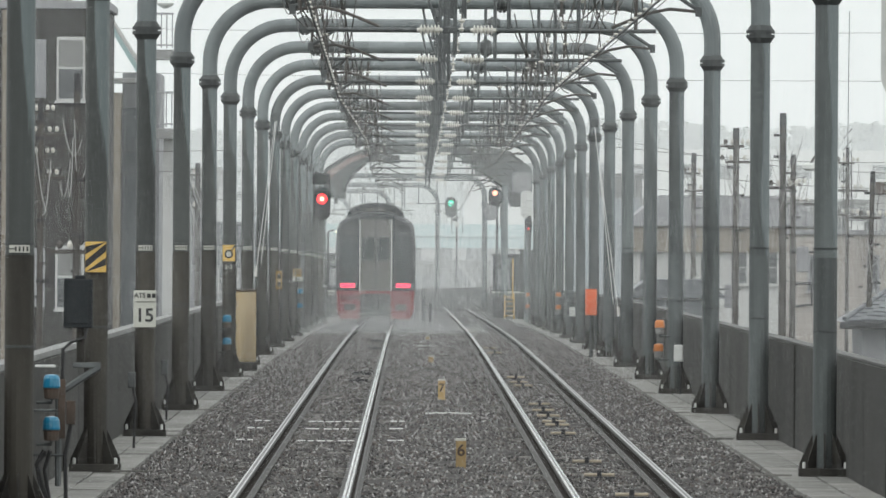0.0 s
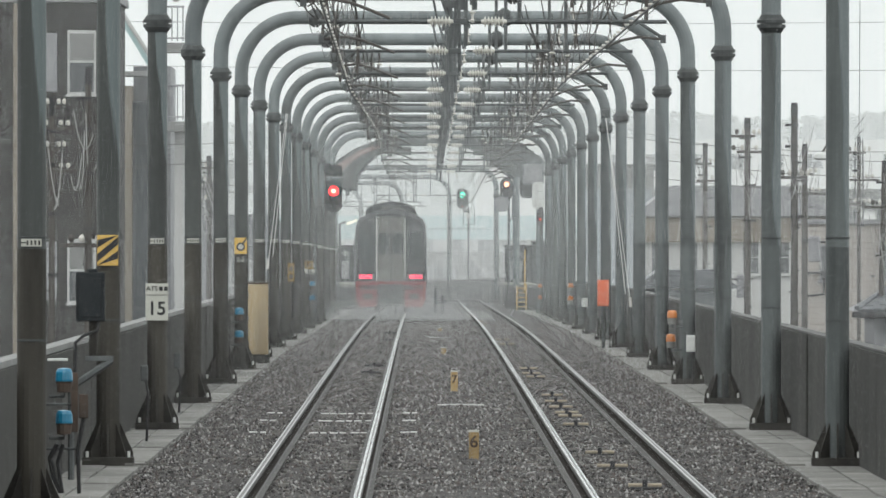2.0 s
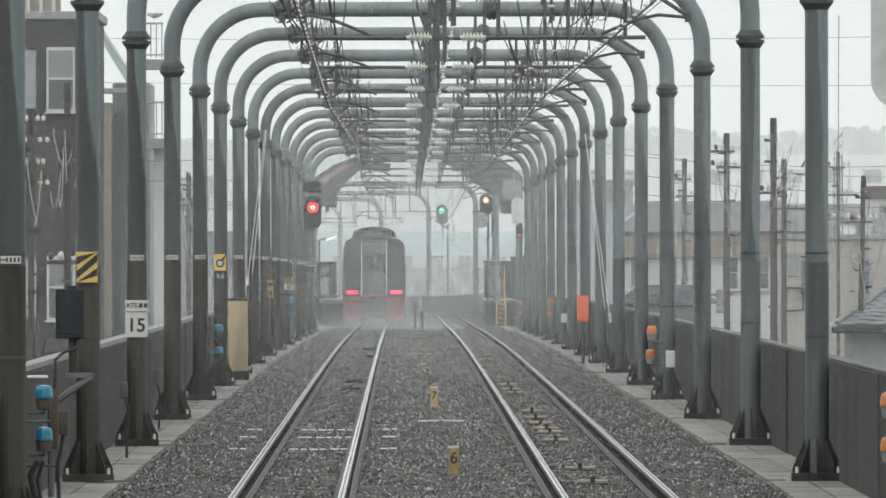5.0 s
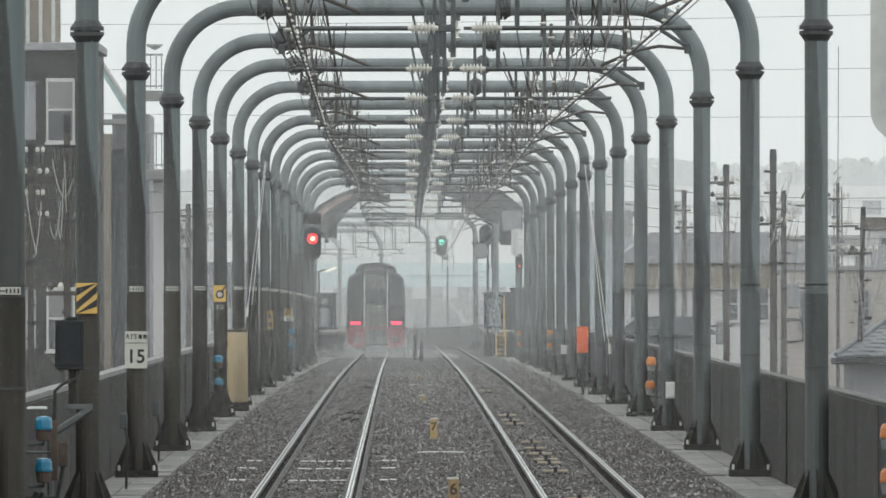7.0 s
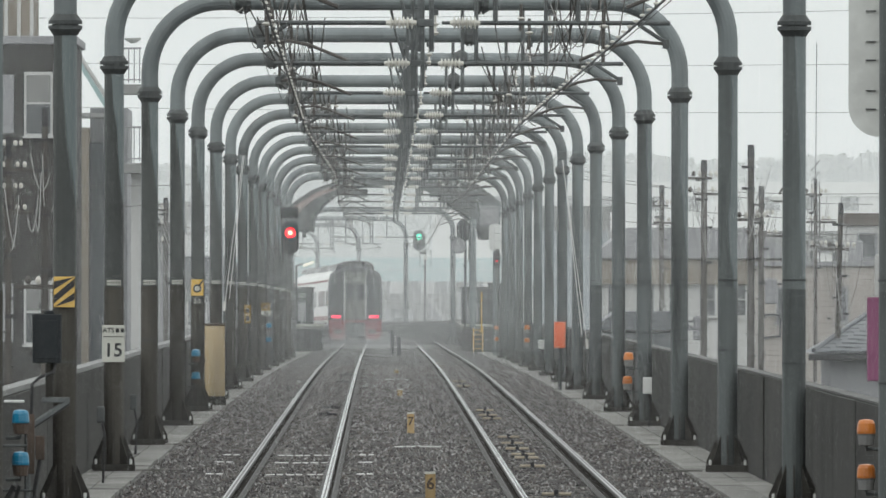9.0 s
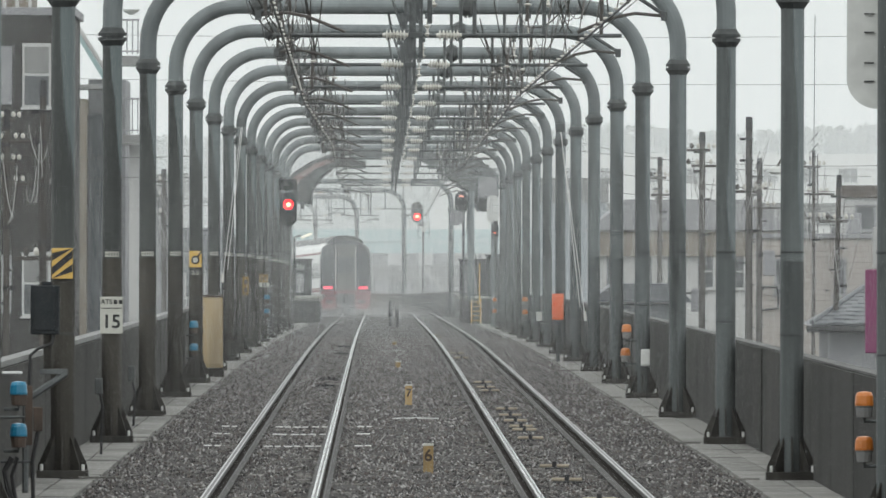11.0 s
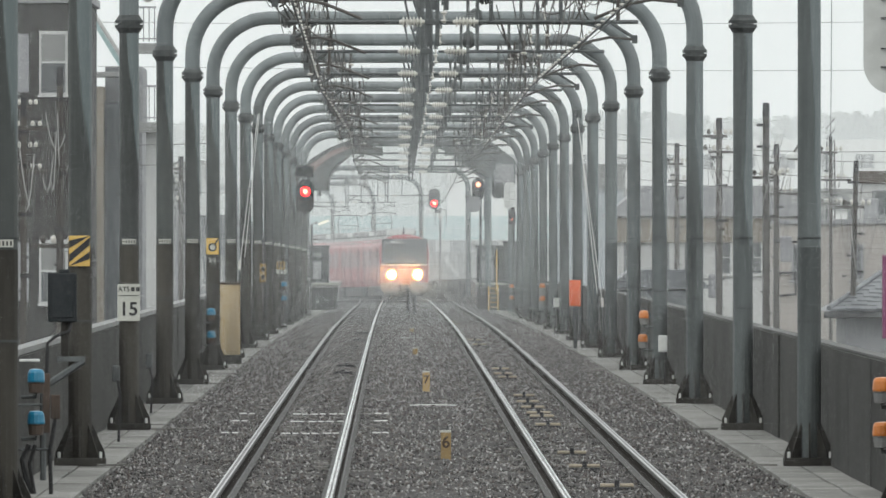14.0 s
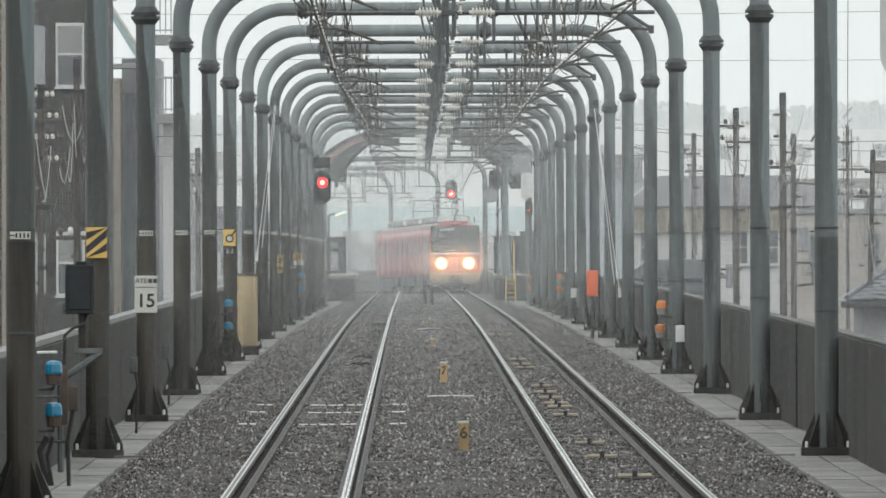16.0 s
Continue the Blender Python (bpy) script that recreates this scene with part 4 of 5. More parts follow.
# ---- station beyond the portals ----
def gate():
    """The rounded shelter frame over the line at the station's end."""
    g = thing("station_canopy", (0, 800, fall(800)), "grey rounded steel canopy frame spanning the tracks", "canopy")
    d = -fall(800)
    rim = [(-4.35, 4.7), (-4.3, 5.5), (-3.9, 5.95), (-3.1, 6.45), (-2.0, 6.85), (-0.7, 7.05), (0.57, 7.1), (1.8, 7.05), (3.0, 6.9), (4.1, 6.67), (5.07, 5.89), (5.07, 4.88)]
    eaves = [(4.2, 4.8), (3.9, 5.15), (3.33, 5.61), (2.41, 6.16), (1.5, 6.5), (0.57, 6.66), (-0.98, 6.53), (-2.18, 6.16), (-2.8, 5.75), (-3.185, 5.24), (-3.23, 4.7)]
    part("frame", prism([(x, z + d) for x, z in rim + eaves], 0, 2.0), "steel_right", g)
    part("soffit", prism([(x, z + d) for x, z in rim[:4] + [(-2.2, 6.2), (-2.75, 5.75), (-3.1, 5.24), (-3.15, 4.6)]], 2.0, 24), "fitting", g, "dark soffit")
    part("soffit", prism([(x, z + d) for x, z in [(4.25, 4.3), (3.85, 5.1), (3.25, 5.56), (2.4, 6.1), (3.0, 6.8), (4.1, 6.6), (5.0, 5.8), (5.0, 4.3)]], 2.0, 24), "fitting", g, "dark soffit")
    part("red_panel", prism([(x, z + d) for x, z in ((-4.2, 5.3), (-4.15, 5.5), (-3.75, 5.82), (-3.0, 6.3), (-2.2, 6.62), (-2.1, 6.45), (-2.95, 6.1), (-3.6, 5.6), (-3.8, 5.3))], -0.03, 0.02), "canopypink", g, "faded pinkish panel")
    part("side_plate", prism([(x, z + d) for x, z in ((4.2, 4.9), (4.2, 5.75), (5.0, 5.75), (5.0, 4.95))], -0.03, 0.02), "greywall", g, "pale square panel")
    for x in (-4.2, 4.9):
        part("leg", box(0.3, 0.3, 5.3 + d, (x, 1.0, 2.4 + d / 2), 0.02), "steel", g)
    for x in (-1.1, 2.35):
        part("hanging_box", box(0.75, 0.6, 0.36, (x, 0.4, 6.3 + d), 0.02), "steel_right", g)
    part("hanging_box", box(0.16, 0.3, 0.3, (-3.5, -0.1, 4.5 + d), 0.02), "under", g)


gate()


def platform(x0, x1, y0, y1, label):
    """A low platform with a pale edge, open trestle front, cabin and ladder at its end."""
    p = thing("platform", (0, y0, fall(y0)), label, "platform", "station platforms")
    part("slab", prism([(x0, 0.8), (x1, 0.8), (x1, 1.02), (x0, 1.02)], 0, y1 - y0), "concrete", p)
    part("edge", box(abs(x1 - x0) + 0.06, 0.12, 0.1, ((x0 + x1) / 2, -0.06, 1.0), 0.01), "tag", p, "white edge strip")
    for k in range(4):
        part("trestle", box(0.12, 0.2, 1.0, (x0 + (x1 - x0) * (k + 0.5) / 4, 0.4, 0.3), 0.01), "under", p)
    part("end_wall", box(abs(x1 - x0) - 0.1, 0.12, 1.1, ((x0 + x1) / 2, 1.2, 0.25)), "under", p)
    return p


platform(-5.2, -2.95, 884, 936, "grey station platform end with white edge")
platform(3.65, 5.5, 872, 950, "grey station platform end with white edge beside a ladder")


def cabin(x, y, w, h, label, sign=True):
    c = thing("platform_hut", (x, y, fall(y) + 1.02), label, "hut", "platform huts")
    part("wall", box(w, 2.0, h, (0, 0, h / 2), 0.02), "blackbox", c)
    part("roof", box(w + 0.12, 2.2, 0.08, (0, 0, h + 0.03), 0.01), "under", c)
    if sign:
        part("panel", box(w * 0.42, 0.03, h * 0.5, (-w * 0.1, -1.02, h * 0.36), 0.05), "greywall", c)
        part("notice", box(w * 0.4, 0.03, h * 0.14, (-w * 0.1, -1.02, h * 0.8), 0.01), "coping", c)
    return c


cabin(4.35, 878, 1.3, 1.75, "dark hut with a pale notice on the platform end")
cabin(5.35, 872, 0.8, 1.95, "tall dark cabinet on the platform end", False)
cabin(-3.9, 889, 0.95, 1.75, "dark hut with a rounded pale panel on the platform end")
cabin(-4.9, 882, 0.9, 1.95, "tall dark cabinet on the platform end", False)
for x in (4.62, -4.65):
    pole = thing("yellow_pole", (x, 870, fall(870) + 0.7), "slim yellow marker pole", "pole")
    part("shaft", tube([(0, 0, 0), (0, 0, 1.9)], 0.03, 8), "yellow", pole)
    part("foot", box(0.2, 0.2, 0.06, (0, 0, 0.0), 0.01), "yellow", pole)
ladder = thing("ladder", (4.45, 868, fall(868) - 0.25), "yellow steel ladder leaning on the platform end", "ladder")
for x in (-0.22, 0.22):
    part("stile", tube([(x, 0, 0), (x, 0.15, 1.2)], 0.028, 6), "yellow", ladder)
for k in range(5):
    part("rung", tube([(-0.22, 0.02 + 0.028 * k, 0.15 + 0.22 * k), (0.22, 0.02 + 0.028 * k, 0.15 + 0.22 * k)], 0.02, 6), "yellow", ladder)
for x, z in ((-3.75, 4.0),):
    lamp = thing("platform_lamp", (x, 905, z + fall(905)), "fluorescent platform lamp glowing on a bracket", "lamp", "platform lamps")
    part("tube", box(0.55, 0.12, 0.1, (0, 0, 0), 0.03, rot=Matrix.Rotation(radians(-22), 4, "Y")), "tube", lamp, "lit pale tube")
    part("pole", tube([(-0.3, 0.1, 0.0), (-0.6, 0.1, -0.1), (-0.6, 0.1, -4.0)], 0.06, 8), "fitting", lamp)


# ---- things along the wall and on the columns ----
def plate(name, at, w, h, colour, label, category="sign"):
    s = thing(name, at, label, category)
    part("board", box(w, 0.015, h, (0, 0, 0), 0.006), colour, s)
    return s


hazard = plate("hazard_board", (-3.86, 220.82, 2.37), 0.255, 0.37, "yellow", "yellow board with black diagonal hazard stripes on a column")
for k in (-1, 0, 1):
    z = 0.17 * k
    q = [(-0.125, z - 0.14), (-0.125, z - 0.045), (0.125, z + 0.165), (0.125, z + 0.07)]
    q = [(x, max(-0.183, min(0.183, v))) for x, v in q]
    part("stripe", prism(q, -0.013, -0.008), "ink", hazard)
ats = plate("speed_sign", (-3.88, 262.3, 1.6), 0.325, 0.53, "tag", "white enamel sign with black numerals on a column")
words("letters", "ATS", 0.095, (-0.07, -0.01, 0.19), "ink", ats)
for k in range(2):
    part("bar", box(0.052, 0.004, 0.06, (0.06 + 0.07 * k, -0.01, 0.19)), "ink", ats)
part("rule", box(0.29, 0.004, 0.01, (0, -0.01, 0.1)), "ink", ats)
words("numeral", "15", 0.27, (0, -0.01, -0.1), "ink", ats, "black numerals 15")
ring = plate("marker_sign", (-3.9, 381.8, 2.35), 0.26, 0.34, "yellow", "ochre sign with a ring and a black diagonal line")
part("ring", drum([(0.085, -0.003), (0.09, 0.0), (0.085, 0.003)], 20), "ink", ring).matrix_basis = pose(0, -0.012, -0.02, 90, 0, 0)
part("ring_middle", drum([(0.05, -0.003), (0.055, 0.0), (0.05, 0.003)], 20), "tag", ring).matrix_basis = pose(0, -0.017, -0.02, 90, 0, 0)
part("slash", box(0.035, 0.004, 0.2, (0.07, -0.012, 0.08), rot=Matrix.Rotation(radians(38), 4, "Y")), "ink", ring)
sub = plate("small_sign", (-3.9, 381.8, 2.06), 0.25, 0.12, "ink", "small black sign with white characters")
words("letters", "2-2", 0.12, (0, -0.01, 0.0), "tag", sub)
for x, z, d, w, h, c, lab in ((-3.73, 1.57, 500, 0.17, 0.5, "ochre", "narrow ochre marker board"), (-3.53, 1.70, 545, 0.26, 0.24, "ochre", "small ochre sign on a far column"), (-3.51, 1.52, 545, 0.3, 0.13, "tag", "small white number board")):
    b = plate("marker_board", (x, d - 0.25, z), w, h, c, lab)
    if d > 520:
        words("letters", "H" if c == "ochre" else "65", h * (0.95 if c == "ochre" else 1.15), (0, -0.01, 0), "ink", b)
    else:
        for q in (-0.12, 0.1):
            part("bar", box(w * 0.6, 0.004, h * 0.26, (0, -0.01, q)), "ink", b)
    part("clip", box(0.05, 0.16, 0.05, (0, 0.08, 0)), "flange", b)


def beacon(at, lens, group):
    """A flashing-lamp head on its bracket."""
    o = thing("warning_lamp", at, ("blue" if lens == "bluelens" else "amber") + " warning lamp with a metal base on a pipe bracket", "lamp", group)
    part("lens", drum([(0.092, 0.0), (0.095, 0.02), (0.088, 0.1), (0.07, 0.135), (0.02, 0.145)], 14), lens, o)
    part("base", drum([(0.05, -0.12), (0.075, -0.115), (0.085, -0.02), (0.095, 0.0)], 12), "rust" if lens == "bluelens" else "coping", o)
    part("arm", tube([(0, 0.0, -0.12), (0, 0.02, -0.16), (0.2 if at[0] > 0 else -0.16, 0.05, -0.16)], 0.018, 6), "fitting", o)
    return o


for z in (0.98, 0.53):
    beacon((-3.9, 196.5, z), "bluelens", "blue warning lamps")
    beacon((4.86, 184.5, z), "amber", "amber warning lamps")
for z in (0.93, 0.46):
    beacon((-3.90, 379.0, z), "bluelens", "blue warning lamps")
for z in (1.04, 0.61):
    beacon((-3.53, 560.0, z), "bluelens", "blue warning lamps")
for x, y, z in ((4.55, 341, 1.03), (4.53, 341, 0.59), (4.68, 600, 0.89), (4.68, 600, 0.47), (4.66, 760, 0.45), (4.66, 760, -0.02)):
    beacon((x, y, z), "amber", "amber warning lamps")

stand = thing("lamp_stand", (-3.80, 197.0, KZ), "rusty steel stand with conduits and small boxes beside the wall", "equipment stand")
part("channel", box(0.08, 0.08, 0.64, (0.0, 0, 1.0), 0.008), "rust", stand, "brown rusty channel")
part("rail", tube([(-0.5, 0.05, 0.98), (0.02, 0.05, 0.98)], 0.014, 6), "fitting", stand)
part("rail", tube([(-0.5, 0.05, 0.5), (0.02, 0.05, 0.5)], 0.014, 6), "fitting", stand)
part("rail", tube([(-0.32, 0.05, 0.0), (-0.32, 0.05, 1.4)], 0.016, 6), "fitting", stand)
part("shade", box(0.22, 0.1, 0.03, (-0.18, 0, 1.46), 0.008), "greybox", stand, "pale metal hood")
part("junction_box", box(0.1, 0.1, 0.26, (0.1, 0, 0.96), 0.01), "rust", stand)
part("cable", tube([(0.1, 0, 0.84), (0.04, 0, 0.5), (0.05, 0, 0.02)], 0.022, 6), "ink", stand)
part("cable", tube([(-0.18, 0, 0.55), (-0.26, 0, 0.4), (-0.22, 0, 0.2), (-0.14, 0, 0.02)], 0.03, 6), "ink", stand)
part("cable", tube([(-0.12, 0, 0.55), (-0.18, 0, 0.35), (-0.13, 0, 0.02)], 0.022, 6), "ink", stand)

relay = thing("relay_box", (-3.83, 208.0, KZ), "black enclosure with a grey window on a bracketed grey post", "equipment box")
part("case", box(0.33, 0.16, 0.56, (0, 0, 2.1), 0.015), "blackbox", relay)
part("door", box(0.25, 0.02, 0.44, (0, -0.085, 2.09), 0.008), "blackbox", relay)
part("cap", box(0.12, 0.1, 0.04, (0.02, 0, 2.4), 0.01), "blackbox", relay)
part("post", tube([(0.03, 0.05, 1.82), (0.03, 0.05, 1.4)], 0.05, 10), "steel_dark", relay)
part("arm", box(0.32, 0.06, 0.06, (0.1, 0.02, 1.4), 0.006), "fitting", relay)
part("strut", tube([(-0.24, 0.02, 1.06), (0.24, 0.02, 1.38)], 0.04, 6), "fitting", relay)
part("leg", tube([(-0.22, 0.02, 0.02), (-0.22, 0.02, 1.08)], 0.035, 6), "fitting", relay)
part("cable", tube([(0.1, 0, 1.84), (0.08, -0.02, 1.72), (-0.08, -0.02, 1.66), (-0.17, -0.02, 1.58), (-0.18, 0, 1.1)], 0.02, 6), "ink", relay)

cabinet = thing("equipment_cabinet", (-3.73, 402.0, KZ), "stained cream steel equipment cabinet on a dark plinth", "cabinet")
part("body", box(0.46, 0.5, 1.55, (0, 0, 0.98), 0.02), "cream", cabinet)
part("roof", box(0.5, 0.56, 0.05, (0, 0, 1.78), 0.02), "rust", cabinet)
part("plinth", box(0.52, 0.5, 0.2, (0, 0, 0.1), 0.01), "base", cabinet)
door = part("door", box(0.4, 0.02, 1.4, (0, -0.256, 0.98), 0.006), "cream", cabinet)
for z in (0.45, 1.0, 1.5):
    part("hinge", box(0.02, 0.02, 0.09, (-0.2, -0.27, z)), "rust", door)

for x, y, z, w, h in ((4.89, 340, 0.56, 0.17, 0.31), (4.43, 462, 1.13, 0.29, 0.66), (4.80, 560, 0.54, 0.18, 0.28), (-3.90, 285, 0.61, 0.1, 0.24), (-3.79, 245, 0.71, 0.1, 0.22), (-4.30, 362, 0.55, 0.1, 0.2)):
    big = h > 0.6
    m = "orange" if big else ("greybox" if x > 0 else "fitting")
    o = thing("telephone_box" if big else "terminal_box", (x, y, z), "orange-red equipment box on a column" if big else ("pale grey terminal box with a cable" if x > 0 else "small brown terminal box with a hanging cable"), "equipment box")
    part("case", box(w, 0.14, h, (0, 0, 0), 0.012), m, o)
    part("lid", box(w * 0.86, 0.02, h * 0.86, (0, -0.075, 0), 0.006), m, o)
    part("cable", tube([(0.02, 0, -h / 2), (0.05, 0, -h / 2 - 0.15), (0.03, 0.02, KZ + fall(y) - z + 0.05)], 0.018, 6), "ink", o)
    if big:
        part("foot_post", tube([(0, 0.05, -h / 2), (0, 0.05, KZ + fall(y) - z)], 0.04, 8), "fitting", o)

# stay rods with white ends
for x0, z0, x1, z1, y in ((-3.40, 5.50, -3.85, 1.76, 440.0), (4.12, 5.30, 4.71, 0.92, 424.0)):
    st = thing("stay_rod", (0, y, 0), "pair of pale taut stay wires beside the columns", "stay wire")
    for k in (0, 1):
        part("wire", tube([(x0 + 0.02 * k, k, z0), (x1 - (0.12 * k if x1 > 0 else -0.12 * k), k, z1 + 0.3 * k)], 0.0085, 5), "trainwhite", st)
    part("end_insulator", tube([(x1, 0.5, z1), (x1 - 0.02 * (x1 - x0), 0.5, z1 + 0.22), (x1, 0.5, z1 + 0.1)], 0.035, 8), "porcelain", st)
    part("anchor", box(0.2, 0.3, 0.2, (x0, 0.5, z0 + 0.1), 0.02), "fitting", st)
    part("anchor_rod", tube([(x1, 0.5, z1), (x1 + (0.03 if x1 > 0 else -0.03), 0.5, KZ)], 0.02, 6), "fitting", st)

# wooden distance posts between the tracks
for n, (x, y, z, w, h) in {"6": (0.57, 225, -0.15, 0.125, 0.38), "7": (0.47, 323, -0.16, 0.125, 0.4), "8": (0.37, 428, -0.15, 0.12, 0.2), "9": (0.37, 550, -0.10, 0.12, 0.15)}.items():
    o = thing("distance_post", (x, y, fall(y) - 0.2), "tan wooden distance post between the tracks" + (" with a painted numeral" if n in "67" else ""), "marker post", "distance posts")
    part("post", box(w, 0.1, h, (0, 0, h / 2 - 0.02), 0.006), "timber", o)
    part("cap", box(w + 0.004, 0.104, 0.03, (0, 0, h - 0.03), 0.004), "tag", o)
    if n in "67":
        words("numeral", n, 0.2, (0, -0.055, h * 0.56), "rust", o, "painted numeral")
for x, y, l in ((0.54, 295.0, 0.75), (0.34, 505.0, 0.6)):
    o = thing("cable_cover", (x, y, -0.17 + fall(y)), "thin pale bar across the ballast", "cable cover")
    part("bar", tube([(-l / 2, 0, 0), (0, 0, 0.01), (l / 2, 0, 0)], 0.012, 6), "greybox", o)
    part("clip", box(0.05, 0.06, 0.04, (0, 0, -0.01)), "rust", o)


def track_pad(x, y, w, pale, label):
    """A low transponder pad: two pale bars with a dark block between them on a dark board."""
    o = thing("track_pad", (x, y, fall(y) - 0.15), label, "track device", "track pads")
    part("board", box(w, 0.3, 0.05, (0, 0, -0.04), 0.01), "under", o)
    for s in (-1, 1):
        part("bar", tube([(s * w * 0.08, 0, 0), (s * w * 0.5, 0, 0)], 0.024, 8), "pad" if pale else "under", o)
    part("block", box(w * 0.14, 0.12, 0.1, (0, 0, 0.01), 0.01), "under", o)


for x, y in ((2.15, 228.4), (2.17, 214.9), (2.35, 197.9), (2.13, 262.8), (2.14, 275.2), (2.13, 280.5), (2.11, 289.9), (2.10, 299.8), (2.12, 311.6), (2.08, 353.2), (2.05, 362.0), (2.07, 376.0), (2.02, 466.5), (2.01, 490.0), (1.82, 609.7), (1.78, 636.4)):
    track_pad(x, y, 0.36, True, "tan transponder pad fixed between the rails")
for x, y in ((-1.13, 365.4), (-1.12, 384.9), (-1.10, 489.3), (-1.10, 531.4)):
    track_pad(x, y, 0.38, False, "dark transponder pad fixed between the rails")

# wet crossing strips under one track, their glint painted in as white
for y in (246.0, 262.0, 273.0):
    o = thing("crossing_strip", (left_track(y), y, fall(y) - 0.10), "row of wet metal clips across the track, glint painted white", "track fitting")
    for k, x in enumerate((-1.06, -0.92, -0.25, -0.12, 0.02, 0.15, 0.3, 0.42, 0.95, 1.08)):
        part("clip", box(0.085 if k % 2 else 0.11, 0.08, 0.016, (x + random.uniform(-0.02, 0.02), 0, 0.012 * abs(x)), 0.004), "trainwhite", o)

# pale battens laid from the kerb into the stones beside each portal
for y in PORTALS[1:9]:
    for x, w in ((LK + 0.12, 0.5), (RK - 0.14, 0.55)):
        o = thing("batten", (x + random.uniform(-0.06, 0.06), y - 1.0, KZ + 0.05 + fall(y)), "thin pale wet batten lying across the ballast edge", "batten")
        part("strip", box(w, 0.1, 0.025, (0, 0, 0), 0.005), "concrete", o)


# dark stub posts past the crest
for x, y, h in ((0.35, 790, 1.05), (0.62, 770, 0.75)):
    o = thing("marker_stub", (x, y, fall(y) - 0.22), "short dark marker post between the tracks", "marker post")
    part("post", tube([(0, 0, 0), (0, 0, h)], 0.07, 10), "under", o)
    part("cap", drum([(0.07, 0), (0.085, 0.02), (0.05, 0.07)], 10, at=(0, 0, h - 0.02)), "under", o)


# ---- utility poles and cables ----
def utility_pole(x, y, top, lean, arms, label, r=0.09, k=0.75):
    p = thing("utility_pole", (x, y, -7.0), label, "utility pole", "utility poles")
    h = top + 7.0
    part("shaft", tube([(0, 0, 0), (lean * 0.5, 0, h * 0.5), (lean, 0, h)], [r * 1.25, r * 1.1, r * 0.9], 10), "pole", p)
    part("cap", drum([(r * 1.0, 0), (r * 1.05, 0.03), (r * 0.9, 0.32)], 10, at=(lean, 0, h - 0.3)), "under", p)
    for n, z in enumerate(arms):
        w = k * (0.5 + 0.16 * (n % 2))
        a = part("crossarm", box(w * 2, 0.1 * k, 0.1 * k, (lean + k * (0.25 if n % 2 else -0.2), 0, h - z), 0.01), "pole", p)
        for q in (-0.8, -0.3, 0.5, 0.9):
            part("pin_insulator", drum([(0.03 * k, 0), (0.07 * k, 0.05 * k), (0.08 * k, 0.12 * k), (0.03 * k, 0.2 * k)], 8, at=(lean + w * q, 0, h - z + 0.05)), "porcelain" if q > -0.5 else "pole", a)
    for n in range(7):
        part("step_bolt", tube([(-r * 1.6 if n % 2 else r * 1.6, 0, h * 0.5 + 0.55 * n), (0, 0, h * 0.5 + 0.55 * n)], 0.025, 5), "under", p)
    for z in (0.55, 1.1, 1.9, 2.9):
        part("pole_band", drum([(r * 1.02, -0.03), (r * 1.25, -0.025), (r * 1.25, 0.025), (r * 1.02, 0.03)], 10, at=(lean, 0, h - z)), "under", p)
        part("wire_bracket", box(0.2 * k, 0.06, 0.07, (lean + (r + 0.1 * k) * (1 if z > 1.5 else -1), 0, h - z), 0.01), "under", p)
    for n in range(14):
        x0, x1 = lean + k * random.uniform(-0.75, 0.75), lean + k * random.uniform(-0.5, 0.5)
        z0, drop, low = h - 0.5 - random.uniform(0, 1.6) * k, random.uniform(0.5, 2.4) * k, random.uniform(0.1, 0.8) * k
        pts = [(x0 + (x1 - x0) * t / 10, -0.1, z0 - drop * t / 10 - low * 4 * (t / 10) * (1 - t / 10)) for t in range(11)]
        part("jumper_wire", tube(pts, 0.008 if n < 5 else 0.006, 5), "aluminium" if n < 5 else "pole", p)
    return p


utility_pole(9.08, 520.0, 5.91, 0.0, (0.5, 0.95), "grey concrete utility pole with crossarms and insulators")
utility_pole(9.41, 470.0, 5.97, 0.0, (1.9,), "tall dark concrete utility pole with a steel cap")
utility_pole(11.53, 560.0, 5.37, 0.0, (0.9, 1.5), "grey utility pole with stacked crossarms")
utility_pole(9.70, 640.0, 5.81, 0.0, (0.7, 1.3), "thin utility pole with drooping service wires")
utility_pole(14.13, 600.0, 5.82, 0.0, (0.5, 1.4, 2.2), "slim pole with brackets and an aerial", 0.06)
utility_pole(11.72, 480.0, 4.53, 0.25, (1.2,), "leaning timber utility pole", 0.07)
utility_pole(-6.12, 330.0, 5.58, 0.0, (3.2,), "dark slim pole beside the brown house", 0.065)
utility_pole(-7.40, 620.0, 5.26, 0.0, (0.4, 0.9, 1.5), "far pole with crossarms and service wires")
for x, y, z in ((10.14, 480, 2.22), (9.02, 525, 1.13)):
    o = thing("pole_transformer", (x, y, z), "grey can transformer hung on a utility pole", "transformer")
    part("can", drum([(0.13, -0.33), (0.16, -0.3), (0.16, 0.3), (0.13, 0.35)], 14), "greywall", o)
    part("hanger", tube([(-0.3, 0.1, 0.2), (0.3, 0.1, 0.2)], 0.03, 6), "under", o)
utility_pole(-6.16, 300.0, 4.81, 0.0, (0.15, 0.5, 0.85, 1.2), "pole head crowded with insulators and looping service wires", 0.05, 0.45)
lamp = thing("street_lamp", (10.77, 500, 4.76), "grey street lamp head on a bent arm", "street lamp")
part("head", drum([(0.1, -0.12), (0.24, -0.06), (0.22, 0.04), (0.1, 0.1)], 12), "greybox", lamp)
